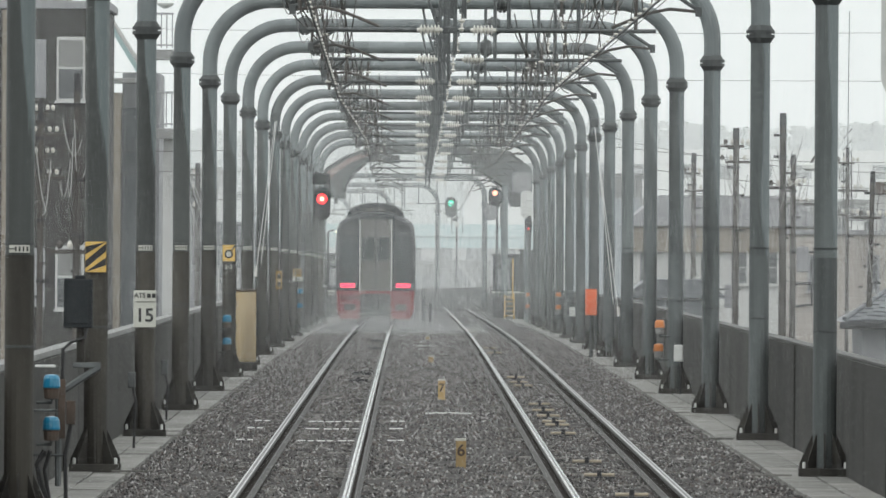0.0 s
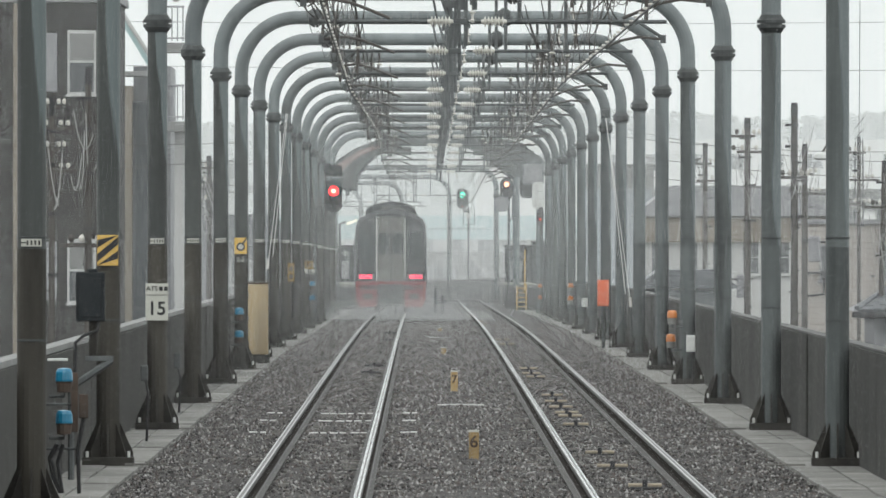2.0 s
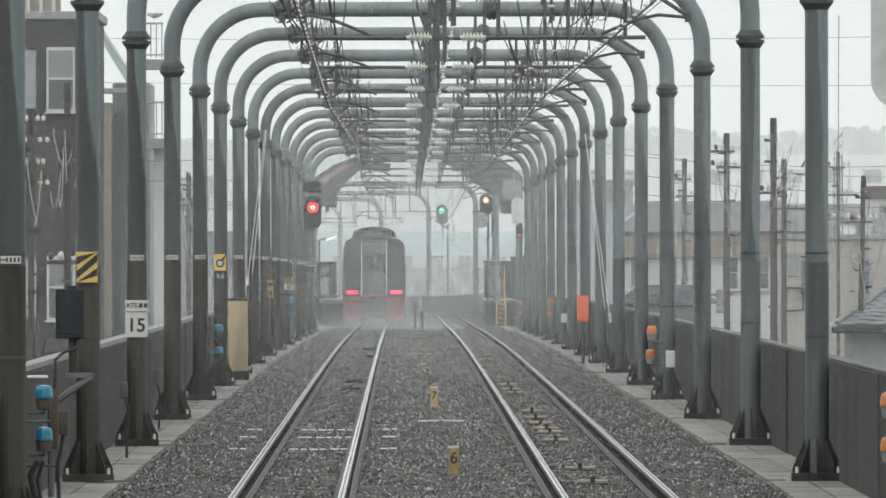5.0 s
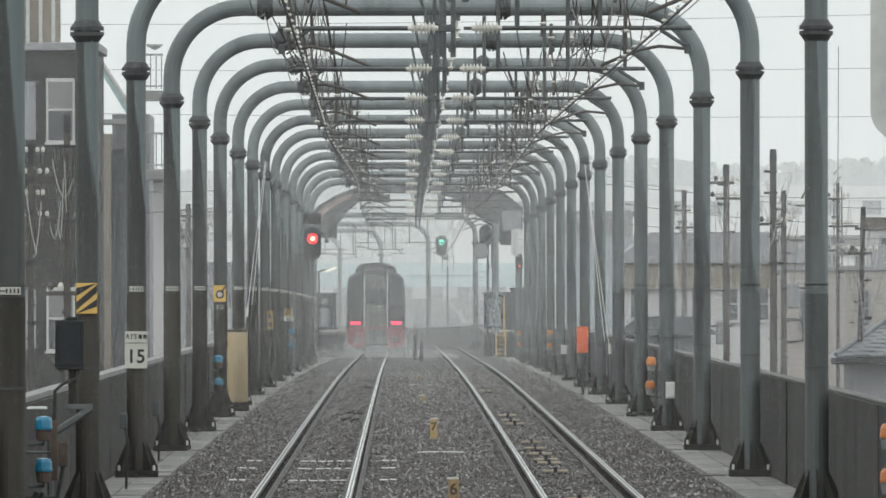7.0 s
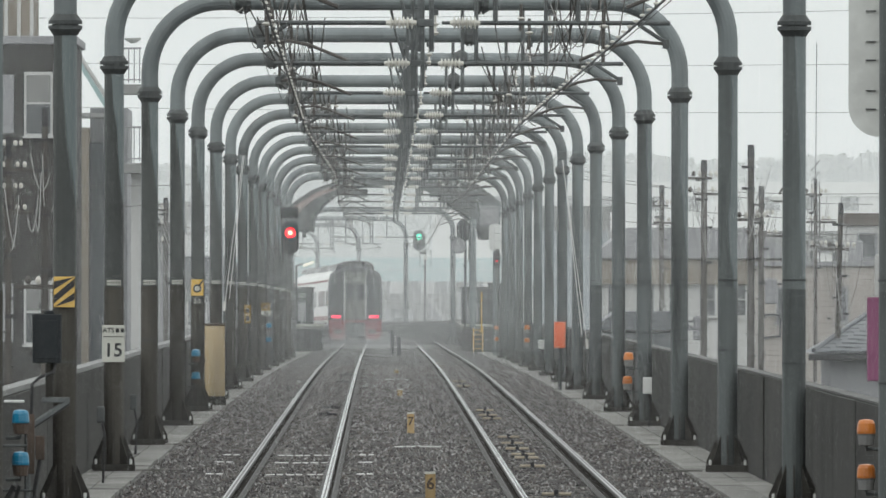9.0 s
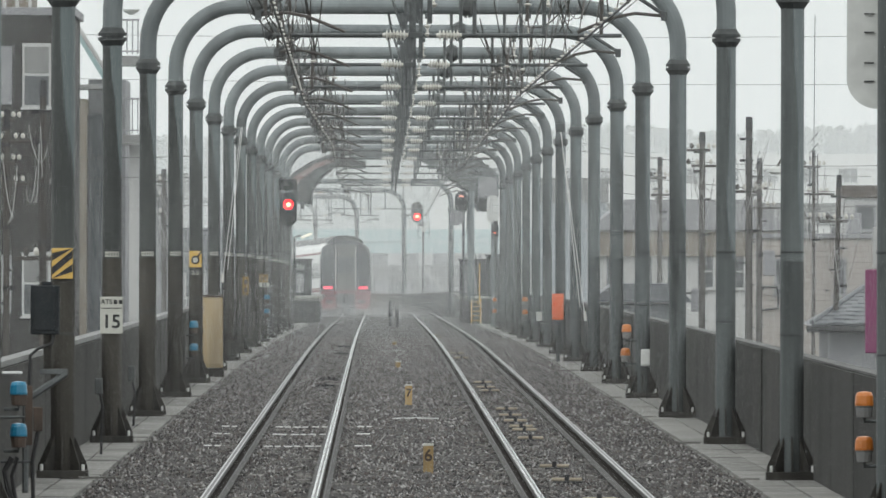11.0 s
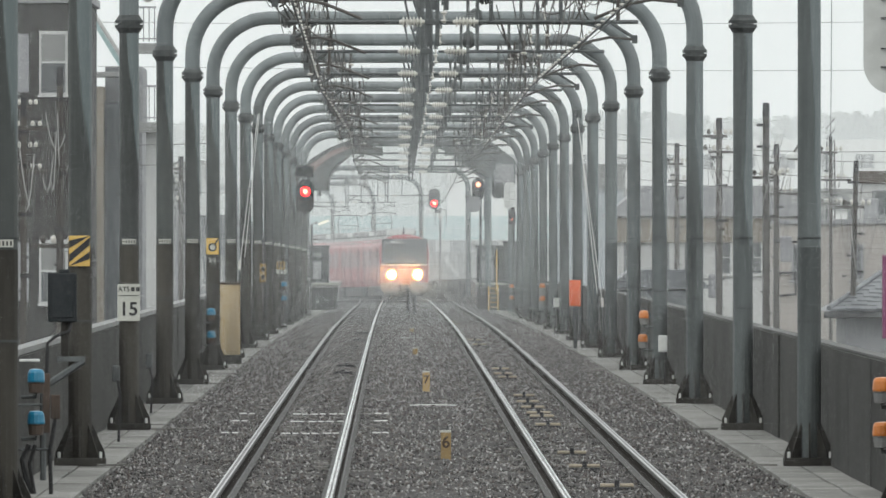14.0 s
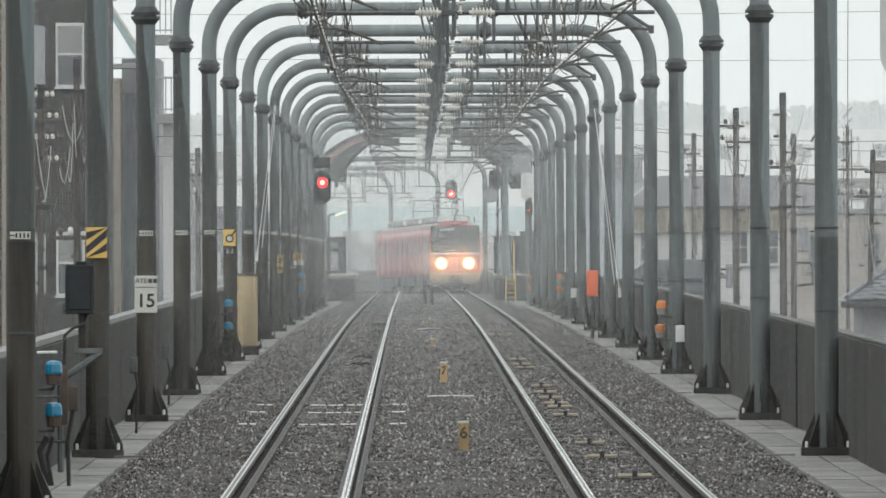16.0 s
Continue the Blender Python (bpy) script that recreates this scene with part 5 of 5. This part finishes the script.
part("arm", tube([(0, 0, 0.08), (0.1, 0, 0.26), (0.3, 0, 0.2), (0.35, 0, -4.0), (0.35, 0, -9.0)], 0.035, 6), "pole", lamp)
mast = thing("aerial_mast", (14.37, 610.0, -7.0), "thin lattice aerial mast with a whip", "aerial")
for dx in (-0.18, 0.18):
    part("leg", tube([(dx, 0, 0), (dx * 0.7, 0, 5.72 + 7.0)], 0.022, 5), "fitting", mast)
for k in range(12):
    z = 9.2 + 0.36 * k
    part("lacing", tube([(-0.15, 0, z), (0.15, 0, z + 0.36)], 0.014, 4), "fitting", mast)
part("whip", tube([(0, 0, 5.72 + 7.0), (0.03, 0, 10.43 + 7.0)], 0.014, 5), "fitting", mast)

for x0, z0, x1, z1, y, sag in ((-40, 18.6, 40, 19.3, 1120, 0.4), (-40, 16.2, 40, 16.0, 1130, 0.4), (-40, 13.6, 40, 13.0, 1140, 0.3), (6, 5.6, 16, 5.2, 560, 0.2), (6, 4.9, 16, 4.3, 530, 0.25), (6, 4.4, 16, 3.9, 545, 0.2), (6, 6.2, 16, 5.0, 600, 0.3), (-16, 5.6, -5, 5.0, 480, 0.25), (-16, 4.4, -5, 4.5, 470, 0.2), (-16, 5.0, -5, 3.9, 560, 0.3), (-18, 4.6, -5, 4.4, 640, 0.2), (-18, 5.6, -5, 5.2, 660, 0.2)):
    o = thing("power_cable", (0, y, 0), "thin dark cable slung across the sky", "cable", "power cables")
    part("wire", tube([(x0 + (x1 - x0) * t / 12, 0, z0 + (z1 - z0) * t / 12 - sag * 4 * (t / 12) * (1 - t / 12)) for t in range(13)], 0.009 if y < 1000 else 0.018, 4), "wire", o)


for x0, z0, x1, z1, y in ((-7.3, 4.9, -5.6, 0.9, 585), (-7.2, 4.6, -5.3, 1.6, 588), (-7.4, 4.2, -6.0, 0.8, 592), (-8.4, 4.8, -6.6, 1.2, 540), (-8.6, 4.4, -6.9, 0.8, 543), (9.0, 4.6, 8.2, 0.6, 636), (9.1, 4.3, 9.9, 0.9, 634), (11.9, 4.2, 12.8, 1.4, 588)):
    o = thing("service_wire", (0, y, 0), "pale drooping service wire", "cable", "service wires")
    part("wire", tube([(x0 + (x1 - x0) * t / 10, 0, z0 + (z1 - z0) * t / 10 - 0.5 * 4 * (t / 10) * (1 - t / 10)) for t in range(11)], 0.012, 5), "aluminium", o)


# ---- houses ----
def window(parent, x, y, z, w, h, frame_m="aluminium", blind=False):
    f = part("window", box(w, 0.1, h, (x, y, z), 0.01), frame_m, parent)
    part("pane", box(w - 0.12, 0.06, h * 0.46, (x, y - 0.035, z - h * 0.235), 0.004), "pane", f)
    part("pane", box(w - 0.12, 0.06, h * 0.42, (x, y - 0.035, z + h * 0.24), 0.004), "coping" if blind else "pane", f)
    part("sill", box(w + 0.1, 0.16, 0.06, (x, y - 0.04, z - h / 2 - 0.03), 0.01), frame_m, f)


def railing(parent, x0, x1, y, z, h=1.0):
    r = part("rail", tube([(x0, y, z + h), (x1, y, z + h)], 0.03, 6), "greywall", parent)
    k = x0
    while k <= x1 + 0.01:
        part("baluster", tube([(k, y, z), (k, y, z + h)], 0.017, 4), "greywall", r)
        k += 0.16
    part("bottom_rail", tube([(x0, y, z + 0.08), (x1, y, z + 0.08)], 0.022, 5), "greywall", r)


G = -7.0
brown = thing("apartment_house", (0, 500, G), "brown tiled apartment house with white-framed windows", "house")
part("wall", box(5.2, 14, 16.0, (-11.1, 7, 7.95), 0.02), "brownwall", brown)
part("parapet", box(5.4, 14.2, 0.22, (-11.1, 7, 16.05), 0.02), "greywall", brown)
part("upper_storey", box(3.8, 9, 1.7, (-11.6, 9, 16.9), 0.02), "beigewall", brown)
part("pilaster", box(0.75, 0.2, 16, (-10.95, -0.08, 7.9), 0.02), "beigewall", brown)
part("pilaster", box(0.4, 0.2, 16, (-8.75, -0.08, 7.9), 0.02), "beigewall", brown)
for z in (14.3, 8.6):
    window(brown, -9.45, -0.06, z, 0.78, 1.75, blind=True)
    window(brown, -12.2, -0.06, z, 1.0, 1.4)
    part("panel", box(0.55, 0.1, 1.6, (-10.4, -0.03, z), 0.01), "greywall", brown)
part("drainpipe", tube([(-8.56, -0.15, 0), (-8.56, -0.15, 16)], 0.06, 8), "greybox", brown)
for k in range(3):
    part("roof_frame", tube([(-10.4 + 0.35 * k, 3, 16.1), (-10.4 + 0.35 * k, 3, 18.6)], 0.05, 6), "aluminium", brown)
part("roof_frame", tube([(-10.5, 3, 18.5), (-9.6, 3, 18.5)], 0.05, 6), "aluminium", brown)

stair = thing("stair_house", (-0.75, 535, G), "beige and grey house with balconies and a glazed stair roof", "house")
part("wall", box(1.41, 12, 14.0, (-8.595, 6, 6.95), 0.02), "beigewall", stair)
part("slate_bay", box(0.48, 11, 13.5, (-7.645, 6.2, 6.75), 0.02), "slate", stair, "dark blue-grey bay")
part("grey_wing", box(1.1, 10, 14.6, (-7.35, 8, 7.25), 0.02), "greywall", stair)
part("canopy", box(2.1, 3, 0.14, (-8.2, 1, 14.3), 0.02), "coping", stair)
glass_roof = prism([(-8.7, 16.6), (-8.55, 16.6), (-7.2, 14.4), (-7.35, 14.4)], -0.4, 5)
part("stair_roof", glass_roof, "bluegreen", stair, "sloping pale glass stair roof")
part("stair_beam", tube([(-8.5, -0.5, 16.6), (-7.1, -0.5, 14.4)], 0.06, 6), "aluminium", stair)
for z in (12.95, 15.25):
    part("balcony", box(1.1, 1.4, 0.3, (-6.85, -0.5, z - 0.2), 0.02), "coping", stair)
    railing(stair, -7.35, -6.35, -1.15, z, 1.0)
part("post", box(0.3, 0.3, 13, (-6.5, 0.2, 6.4), 0.01), "whitewall", stair)
part("dish", drum([(0.05, -0.1), (0.22, 0.0), (0.25, 0.06)], 12, at=(-6.6, -0.6, 16.5)), "greybox", stair)
for z in (6.5, 9.2, 11.4):
    window(stair, -7.35, 2.95, z, 0.6, 1.2)

grey = thing("grey_house", (0, 640, G), "grey rendered house behind the parapet", "house")
part("wall", box(4.0, 10, 11.4, (-9.6, 5, 5.7), 0.02), "greywall", grey)
part("roof", prism([(-11.8, 11.4), (-7.4, 11.4), (-9.6, 12.6)], -0.3, 10.3), "tileroof", grey)
for z in (9.6, 7.0):
    window(grey, -8.6, -0.05, z, 1.1, 1.2)

# pushed back and scaled 1.4 about the camera, to fit its view
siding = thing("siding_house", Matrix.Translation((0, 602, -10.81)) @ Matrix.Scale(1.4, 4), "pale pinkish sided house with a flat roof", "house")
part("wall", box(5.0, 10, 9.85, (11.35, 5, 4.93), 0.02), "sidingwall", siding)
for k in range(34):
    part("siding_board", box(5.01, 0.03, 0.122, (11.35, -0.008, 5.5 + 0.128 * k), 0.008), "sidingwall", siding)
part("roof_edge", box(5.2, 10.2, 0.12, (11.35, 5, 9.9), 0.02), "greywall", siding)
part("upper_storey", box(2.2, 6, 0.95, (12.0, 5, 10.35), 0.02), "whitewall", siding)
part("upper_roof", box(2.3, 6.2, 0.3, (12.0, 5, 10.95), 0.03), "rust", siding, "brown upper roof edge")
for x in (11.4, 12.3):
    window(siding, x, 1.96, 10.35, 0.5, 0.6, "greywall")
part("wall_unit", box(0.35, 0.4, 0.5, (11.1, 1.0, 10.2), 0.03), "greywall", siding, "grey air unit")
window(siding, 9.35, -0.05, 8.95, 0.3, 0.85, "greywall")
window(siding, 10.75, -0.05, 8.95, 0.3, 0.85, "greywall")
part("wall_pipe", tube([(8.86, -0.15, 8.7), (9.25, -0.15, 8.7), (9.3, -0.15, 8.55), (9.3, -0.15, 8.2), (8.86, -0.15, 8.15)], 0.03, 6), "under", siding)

# enlarged 1.45 from the camera point: same outline there, more haze before it
tile = thing("tiled_house", Matrix.Translation((0, 478.5, -11.29)) @ Matrix.Scale(1.45, 4), "low house with a grey glazed tile roof", "house")
part("wall", box(4.5, 7, 8.1, (10.3, 3.9, 4.05), 0.02), "greywall", tile)
# hipped roof: courses of tiles climb away from the eave
for r in range(9):
    for c in range(16 - r // 2):
        part("roof_tile", box(0.29, 0.36, 0.05, (7.9 + 0.115 * r + 0.28 * c, 0.1 + 0.32 * r, 8.25 + 0.07 * r + 0.015 * (c % 2)), 0.012, rot=Matrix.Rotation(radians(9), 4, "X")), "tileroof", tile)
bed = bmesh.new()
v = [bed.verts.new(p) for p in ((7.72, -0.05, 8.2), (12.6, -0.05, 8.2), (12.6, 2.95, 8.86), (8.75, 2.95, 8.86), (7.72, 7.5, 8.2), (12.6, 7.5, 8.2))]
for f in ((0, 1, 2, 3), (0, 3, 4), (3, 2, 5, 4)):
    bed.faces.new([v[k] for k in f])
part("roof_bed", bed, "tileroof", tile)
part("hip_ridge", tube([(7.74, -0.05, 8.26), (8.75, 2.9, 8.9)], 0.045, 8), "tileroof", tile)
part("eave", box(5.0, 0.14, 0.12, (10.15, -0.02, 8.14), 0.02), "under", tile)
# same 1.45 enlargement from the camera, keeping its place in the view
low = thing("garden_wall", Matrix.Translation((0, 467, -11.29)) @ Matrix.Scale(1.45, 4), "tiled garden wall with a ridge of grey tiles", "wall")
part("wall", box(2.0, 0.3, 6.9, (8.9, 0, 3.45), 0.02), "greywall", low)
for k in range(3):
    part("tile_course", box(2.1 - 0.08 * k, 0.5 - 0.1 * k, 0.1, (8.9, 0, 6.95 + 0.11 * k), 0.03), "tileroof", low)
part("ridge_end", drum([(0.05, -0.15), (0.14, -0.1), (0.14, 0.1), (0.05, 0.15)], 10, at=(7.98, 0, 7.3)), "tileroof", low)

shop = thing("roadside_sign", (0, 262, G), "magenta roadside sign under a white panel", "sign")
part("panel", box(2.0, 0.3, 1.2, (7.91, 0, 8.68), 0.02), "violet", shop)
part("white_panel", box(1.9, 0.3, 0.6, (7.97, 0, 9.59), 0.02), "whitewall", shop)
part("post", tube([(8.3, 0.3, 0), (8.3, 0.3, 9.4)], 0.1, 8), "pole", shop)
for k in range(2):
    part("bar", box(0.14, 0.02, 0.16, (7.15 + 0.2 * k, -0.16, 9.72)), "bluelens", shop)
    part("bar", box(0.14, 0.02, 0.18, (7.15 + 0.2 * k, -0.16, 9.45)), "ink", shop)


def block(name, x, y, w, d, top, wall, roof, label, rows=0, cols=0, pitch=0.0, fascia=None):
    """A plain far building with its roof and windows."""
    o = thing(name, (x, y, G), label, "building", "far buildings")
    h = top - G
    part("wall", box(w, d, h, (0, d / 2, h / 2), 0.03), wall, o)
    if pitch:
        part("roof", prism([(-w / 2 - 0.4, h), (w / 2 + 0.4, h), (w / 2 - w * 0.15, h + pitch), (-w / 2 + w * 0.15, h + pitch)], -0.4, d + 0.4), roof, o)
    else:
        part("roof", box(w + 0.4, d + 0.4, 0.3, (0, d / 2, h + 0.1), 0.03), roof, o)
    part("fascia", box(w + 0.2, 0.2, 0.9, (0, -0.12, h - 0.5), 0.02), fascia or roof, o)
    for r in range(rows):
        for c in range(cols):
            window(o, -w / 2 + w * (c + 0.5) / cols, -0.04, h - 1.5 - 2.8 * r, min(1.6, w / cols * 0.6), 1.2)
    return o


block("warehouse", 9.41, 900, 3.2, 18, 5.89, "paleblue", "coping", "pale blue-grey metal warehouse beyond the columns")
block("shed", 11.1, 660, 6.6, 14, 3.3, "whitewall", "greywall", "wide white shed with a grey hipped roof and brown eaves", 1, 6, 1.1, "beigewall")
block("house", 8.3, 585, 2.6, 8, 0.9, "whitewall", "tileroof", "small white house with a dark roof", 1, 2, 0.6)
block("warehouse", 20.0, 1020, 18, 30, 5.0, "trainwhite", "coping", "long white warehouse with a pale roof", 1, 8)
block("factory", 30.0, 1500, 52, 40, 10.3, "trainwhite", "trainwhite", "huge white factory hall with a bright roof edge", 1, 16)
block("depot", 1.0, 1500, 46, 30, 3.3, "whitewall", "bluegreen", "long depot with a turquoise roof edge", 1, 18, 1.0)
block("depot", -2.0, 1400, 20, 20, 1.2, "greywall", "coping", "low grey depot building", 1, 10)
block("house", 4.6, 1300, 5.0, 10, 0.4, "greywall", "coping", "grey far house with a pale roof", 1, 4)
block("house", -16.5, 760, 9, 12, 3.2, "whitewall", "tileroof", "far white house beyond the parapet", 2, 4, 1.2)
# shifted and widened to hide the red train's early approach from the camera
block("house", -9.6, 860, 6.4, 12, 2.4, "greywall", "tileroof", "far grey house beyond the parapet", 1, 4, 1.2)
block("apartment_block", -26, 1250, 26, 14, 7.5, "whitewall", "coping", "far white apartment block in the haze", 3, 12)
bank = thing("covered_stair", (2.6, 1240, fall(1240) + 0.2), "pale sloping stair cover beyond the platforms", "stair")
part("cover", prism([(0.0, 2.55), (0.25, 2.6), (1.6, 1.0), (1.4, 0.85)], 0, 4), "whitewall", bank)
part("wall", prism([(0.1, -6), (1.5, -6), (1.5, 0.85), (0.1, 2.45)], 0.3, 3.7), "greywall", bank)


# ---- far wooded hill ----
def hill():
    """A low far ridge grown over with tree clumps."""
    rng = np.random.default_rng(5)
    b = bmesh.new()
    xs = np.linspace(-140, 260, 160)
    a = [b.verts.new((x, 3000, G)) for x in xs]
    c = [b.verts.new((x, 3060, 21.5 + 2.5 * noise.noise((x * 0.02, 0, 0)) + 2.2 * ease(x, 55, 80))) for x in xs]
    for i in range(len(xs) - 1):
        b.faces.new((a[i], a[i + 1], c[i + 1], c[i]))
    h = tagged(link("backdrop_hill", b, "leaf"), "far wooded ridge fading into the mist", "hill", kind="structure")
    n = 3200
    cx = rng.uniform(-130, 250, n)
    vs, fs = [], []
    for i, x in enumerate(cx):
        top = 21.5 + 2.5 * noise.noise((x * 0.02, 0, 0)) + 2.2 * ease(x, 55, 80)
        r, z, y = rng.uniform(0.3, 0.9), top + rng.uniform(-1.5, 1.0), 3050 + rng.uniform(-4, 4)
        k = len(vs)
        for j in range(7):
            t = 2 * math.pi * j / 7
            q = r * rng.uniform(0.7, 1.2)
            vs.append((x + q * math.cos(t), y + rng.uniform(-0.4, 0.4), z + q * math.sin(t)))
        vs.append((x, y - 0.8, z))
        fs += [(k + j, k + (j + 1) % 7, k + 7) for j in range(7)]
    me = bpy.data.meshes.new("far_trees")
    me.from_pydata(vs, [], fs)
    me.materials.append(M["leaf"])
    tagged(new("far_trees", me), "dull green crowns of far woods on a ridge", "trees", kind="stuff")


hill()
# ---- haze stand-in: fine pale threads hung in layers across the view ----
def haze_threads(y, gap, width, lean, spread):
    x0, x1 = -0.0262 * y - 1.0, 0.0275 * y + 1.0
    z0, z1 = max(-6.9, -0.0165 * y), 2.6 + 0.0175 * y
    n = int((x1 - x0) / gap)
    rng = np.random.default_rng(int(y))
    x = x0 + gap * (np.arange(n) + rng.uniform(-0.3, 0.3, n))
    v = np.empty((n, 4, 3))
    v[..., 1] = y + rng.uniform(-spread, spread, n)[:, None]
    v[:, 0, 0], v[:, 1, 0], v[:, 2, 0], v[:, 3, 0] = x, x + width, x + width + lean, x + lean
    v[:, :2, 2], v[:, 2:, 2] = z0, z1
    f = np.arange(4 * n).reshape(n, 4)
    return v.reshape(-1, 3), f


# distance, share of the view that the haze threads cover there
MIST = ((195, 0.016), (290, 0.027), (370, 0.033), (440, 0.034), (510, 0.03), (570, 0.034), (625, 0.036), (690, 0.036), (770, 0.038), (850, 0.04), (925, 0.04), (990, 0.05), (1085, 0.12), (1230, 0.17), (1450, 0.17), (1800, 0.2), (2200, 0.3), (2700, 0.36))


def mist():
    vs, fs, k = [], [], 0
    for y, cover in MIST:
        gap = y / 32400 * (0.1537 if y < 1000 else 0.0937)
        v, f = haze_threads(y, gap, gap * cover, 0.02 * y / 32.4, 42 if y < 1000 else 60)
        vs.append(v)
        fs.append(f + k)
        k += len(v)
    me = bpy.data.meshes.new("haze_threads")
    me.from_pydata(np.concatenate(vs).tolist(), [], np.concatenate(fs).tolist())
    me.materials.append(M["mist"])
    tagged(new("haze_threads", me), "fine pale threads standing in for haze over the tracks", "rain", kind="stuff")


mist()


def spray_cloud(label, rows):
    """Water in the air about a train: threads that are broad at the rails and thin out upwards."""
    rng = np.random.default_rng(9)
    vs, fs = [], []
    for y in rows:
        for x in np.arange(-3.2, 3.8, 0.0045):
            k = len(vs)
            h = (0.5 + 1.3 * noise.noise((x * 0.7, y, 4)) ** 2 + rng.uniform(0.2, 1.5)) * math.exp(-((x - 0.1) / 2.2) ** 2)
            q = x + rng.uniform(-0.2, 0.2)
            vs += [(x, y, -0.2), (x + 0.00017, y, -0.2), (q, y, h)]
            fs.append((k, k + 1, k + 2))
    me = bpy.data.meshes.new("spray")
    me.from_pydata(vs, [], fs)
    me.materials.append(M["mist"])
    return tagged(new("spray", me), label, "spray", kind="stuff")


spray = spray_cloud("pale spray thrown up behind the express", (-1.0, -3.0, -5.5, -8.0, -11.0, -14.0, -18.0, -22.0, -27.0, -32.0, -38.0, -45.0))


def lamp_halo():
    """Pale threads added before the red train, thickest at lamp height, to make a halo."""
    rng = np.random.default_rng(13)
    vs, fs = [], []
    for y in (-0.6, -1.1, -1.7, -2.4, -3.2, -4.1, -5.2):
        for x in np.arange(-2.4, 2.4, 0.005):
            k, w = len(vs), 0.00019 * math.exp(-(x / 1.6) ** 2)
            q = x + rng.uniform(-0.15, 0.15)
            vs += [(x, y, rng.uniform(0.0, 0.6)), (x + w, y, 1.45), (q, y, 2.2 + rng.uniform(0.0, 1.0)), (x - w, y, 1.45)]
            fs.append((k, k + 1, k + 2, k + 3))
    me = bpy.data.meshes.new("spray")
    me.from_pydata(vs, [], fs)
    me.materials.append(M["mist"])
    return tagged(new("spray", me), "pale threads added before the red train for a lamp halo", "spray", kind="stuff")


halo_threads = lamp_halo()


# ---- what moves ----
def gone(t):
    """How far off the express's tail is: it runs away at an even speed."""
    return float(np.interp(t, [0, 3, 6.5, 9, 10.1, 12.4, 13, 16], [633, 733, 846, 930, 968, 1040, 1058, 1148]))


def motions():
    """The express runs away along its track; the red train comes in round the bend."""
    for i, car in enumerate(express):
        walk(car, [(t, on_track(left_track, gone(t) + 19.4 * i, 18.8)) for t in np.arange(0, 16.01, 0.5)])
    for i, car in enumerate(commuter):
        walk(car, [(t, on_track(right_track, 972 + 27.0 * (16 - t) + 18.9 * i, 18.4)) for t in np.arange(0, 16.01, 0.5)])
    walk(spray, [(t, on_track(left_track, gone(t), 18.8)) for t in np.arange(0, 16.01, 0.5)])
    walk(halo_threads, [(t, on_track(right_track, 972 + 27.0 * (16 - t), 18.4)) for t in np.arange(0, 16.01, 0.5)])

    # the added discs move in front of whichever always-lit lens should look out
    walk(home_cover, [(t, pose(0, -0.1, z, 90)) for t, z in ((0, -0.26), (9.15, -0.26), (9.25, 0.22), (16, 0.22))])
    shut = [(0, 0), (6.75, 0), (6.85, 1), (8.2, 1), (8.3, 0), (8.8, 0), (8.9, 1), (9.2, 1), (9.3, 0), (9.75, 0), (9.85, 1), (10.2, 1), (12.3, 0), (12.75, 0), (12.85, 1), (13.2, 1), (13.3, 0), (14.75, 0), (14.85, 1), (15.2, 1), (15.3, 0), (15.75, 0), (15.85, 1), (16, 1)]
    walk(call_cover, [(t, pose(0, -0.1, 0.2 if k else -0.2, 90)) for t, k in shut])


motions()
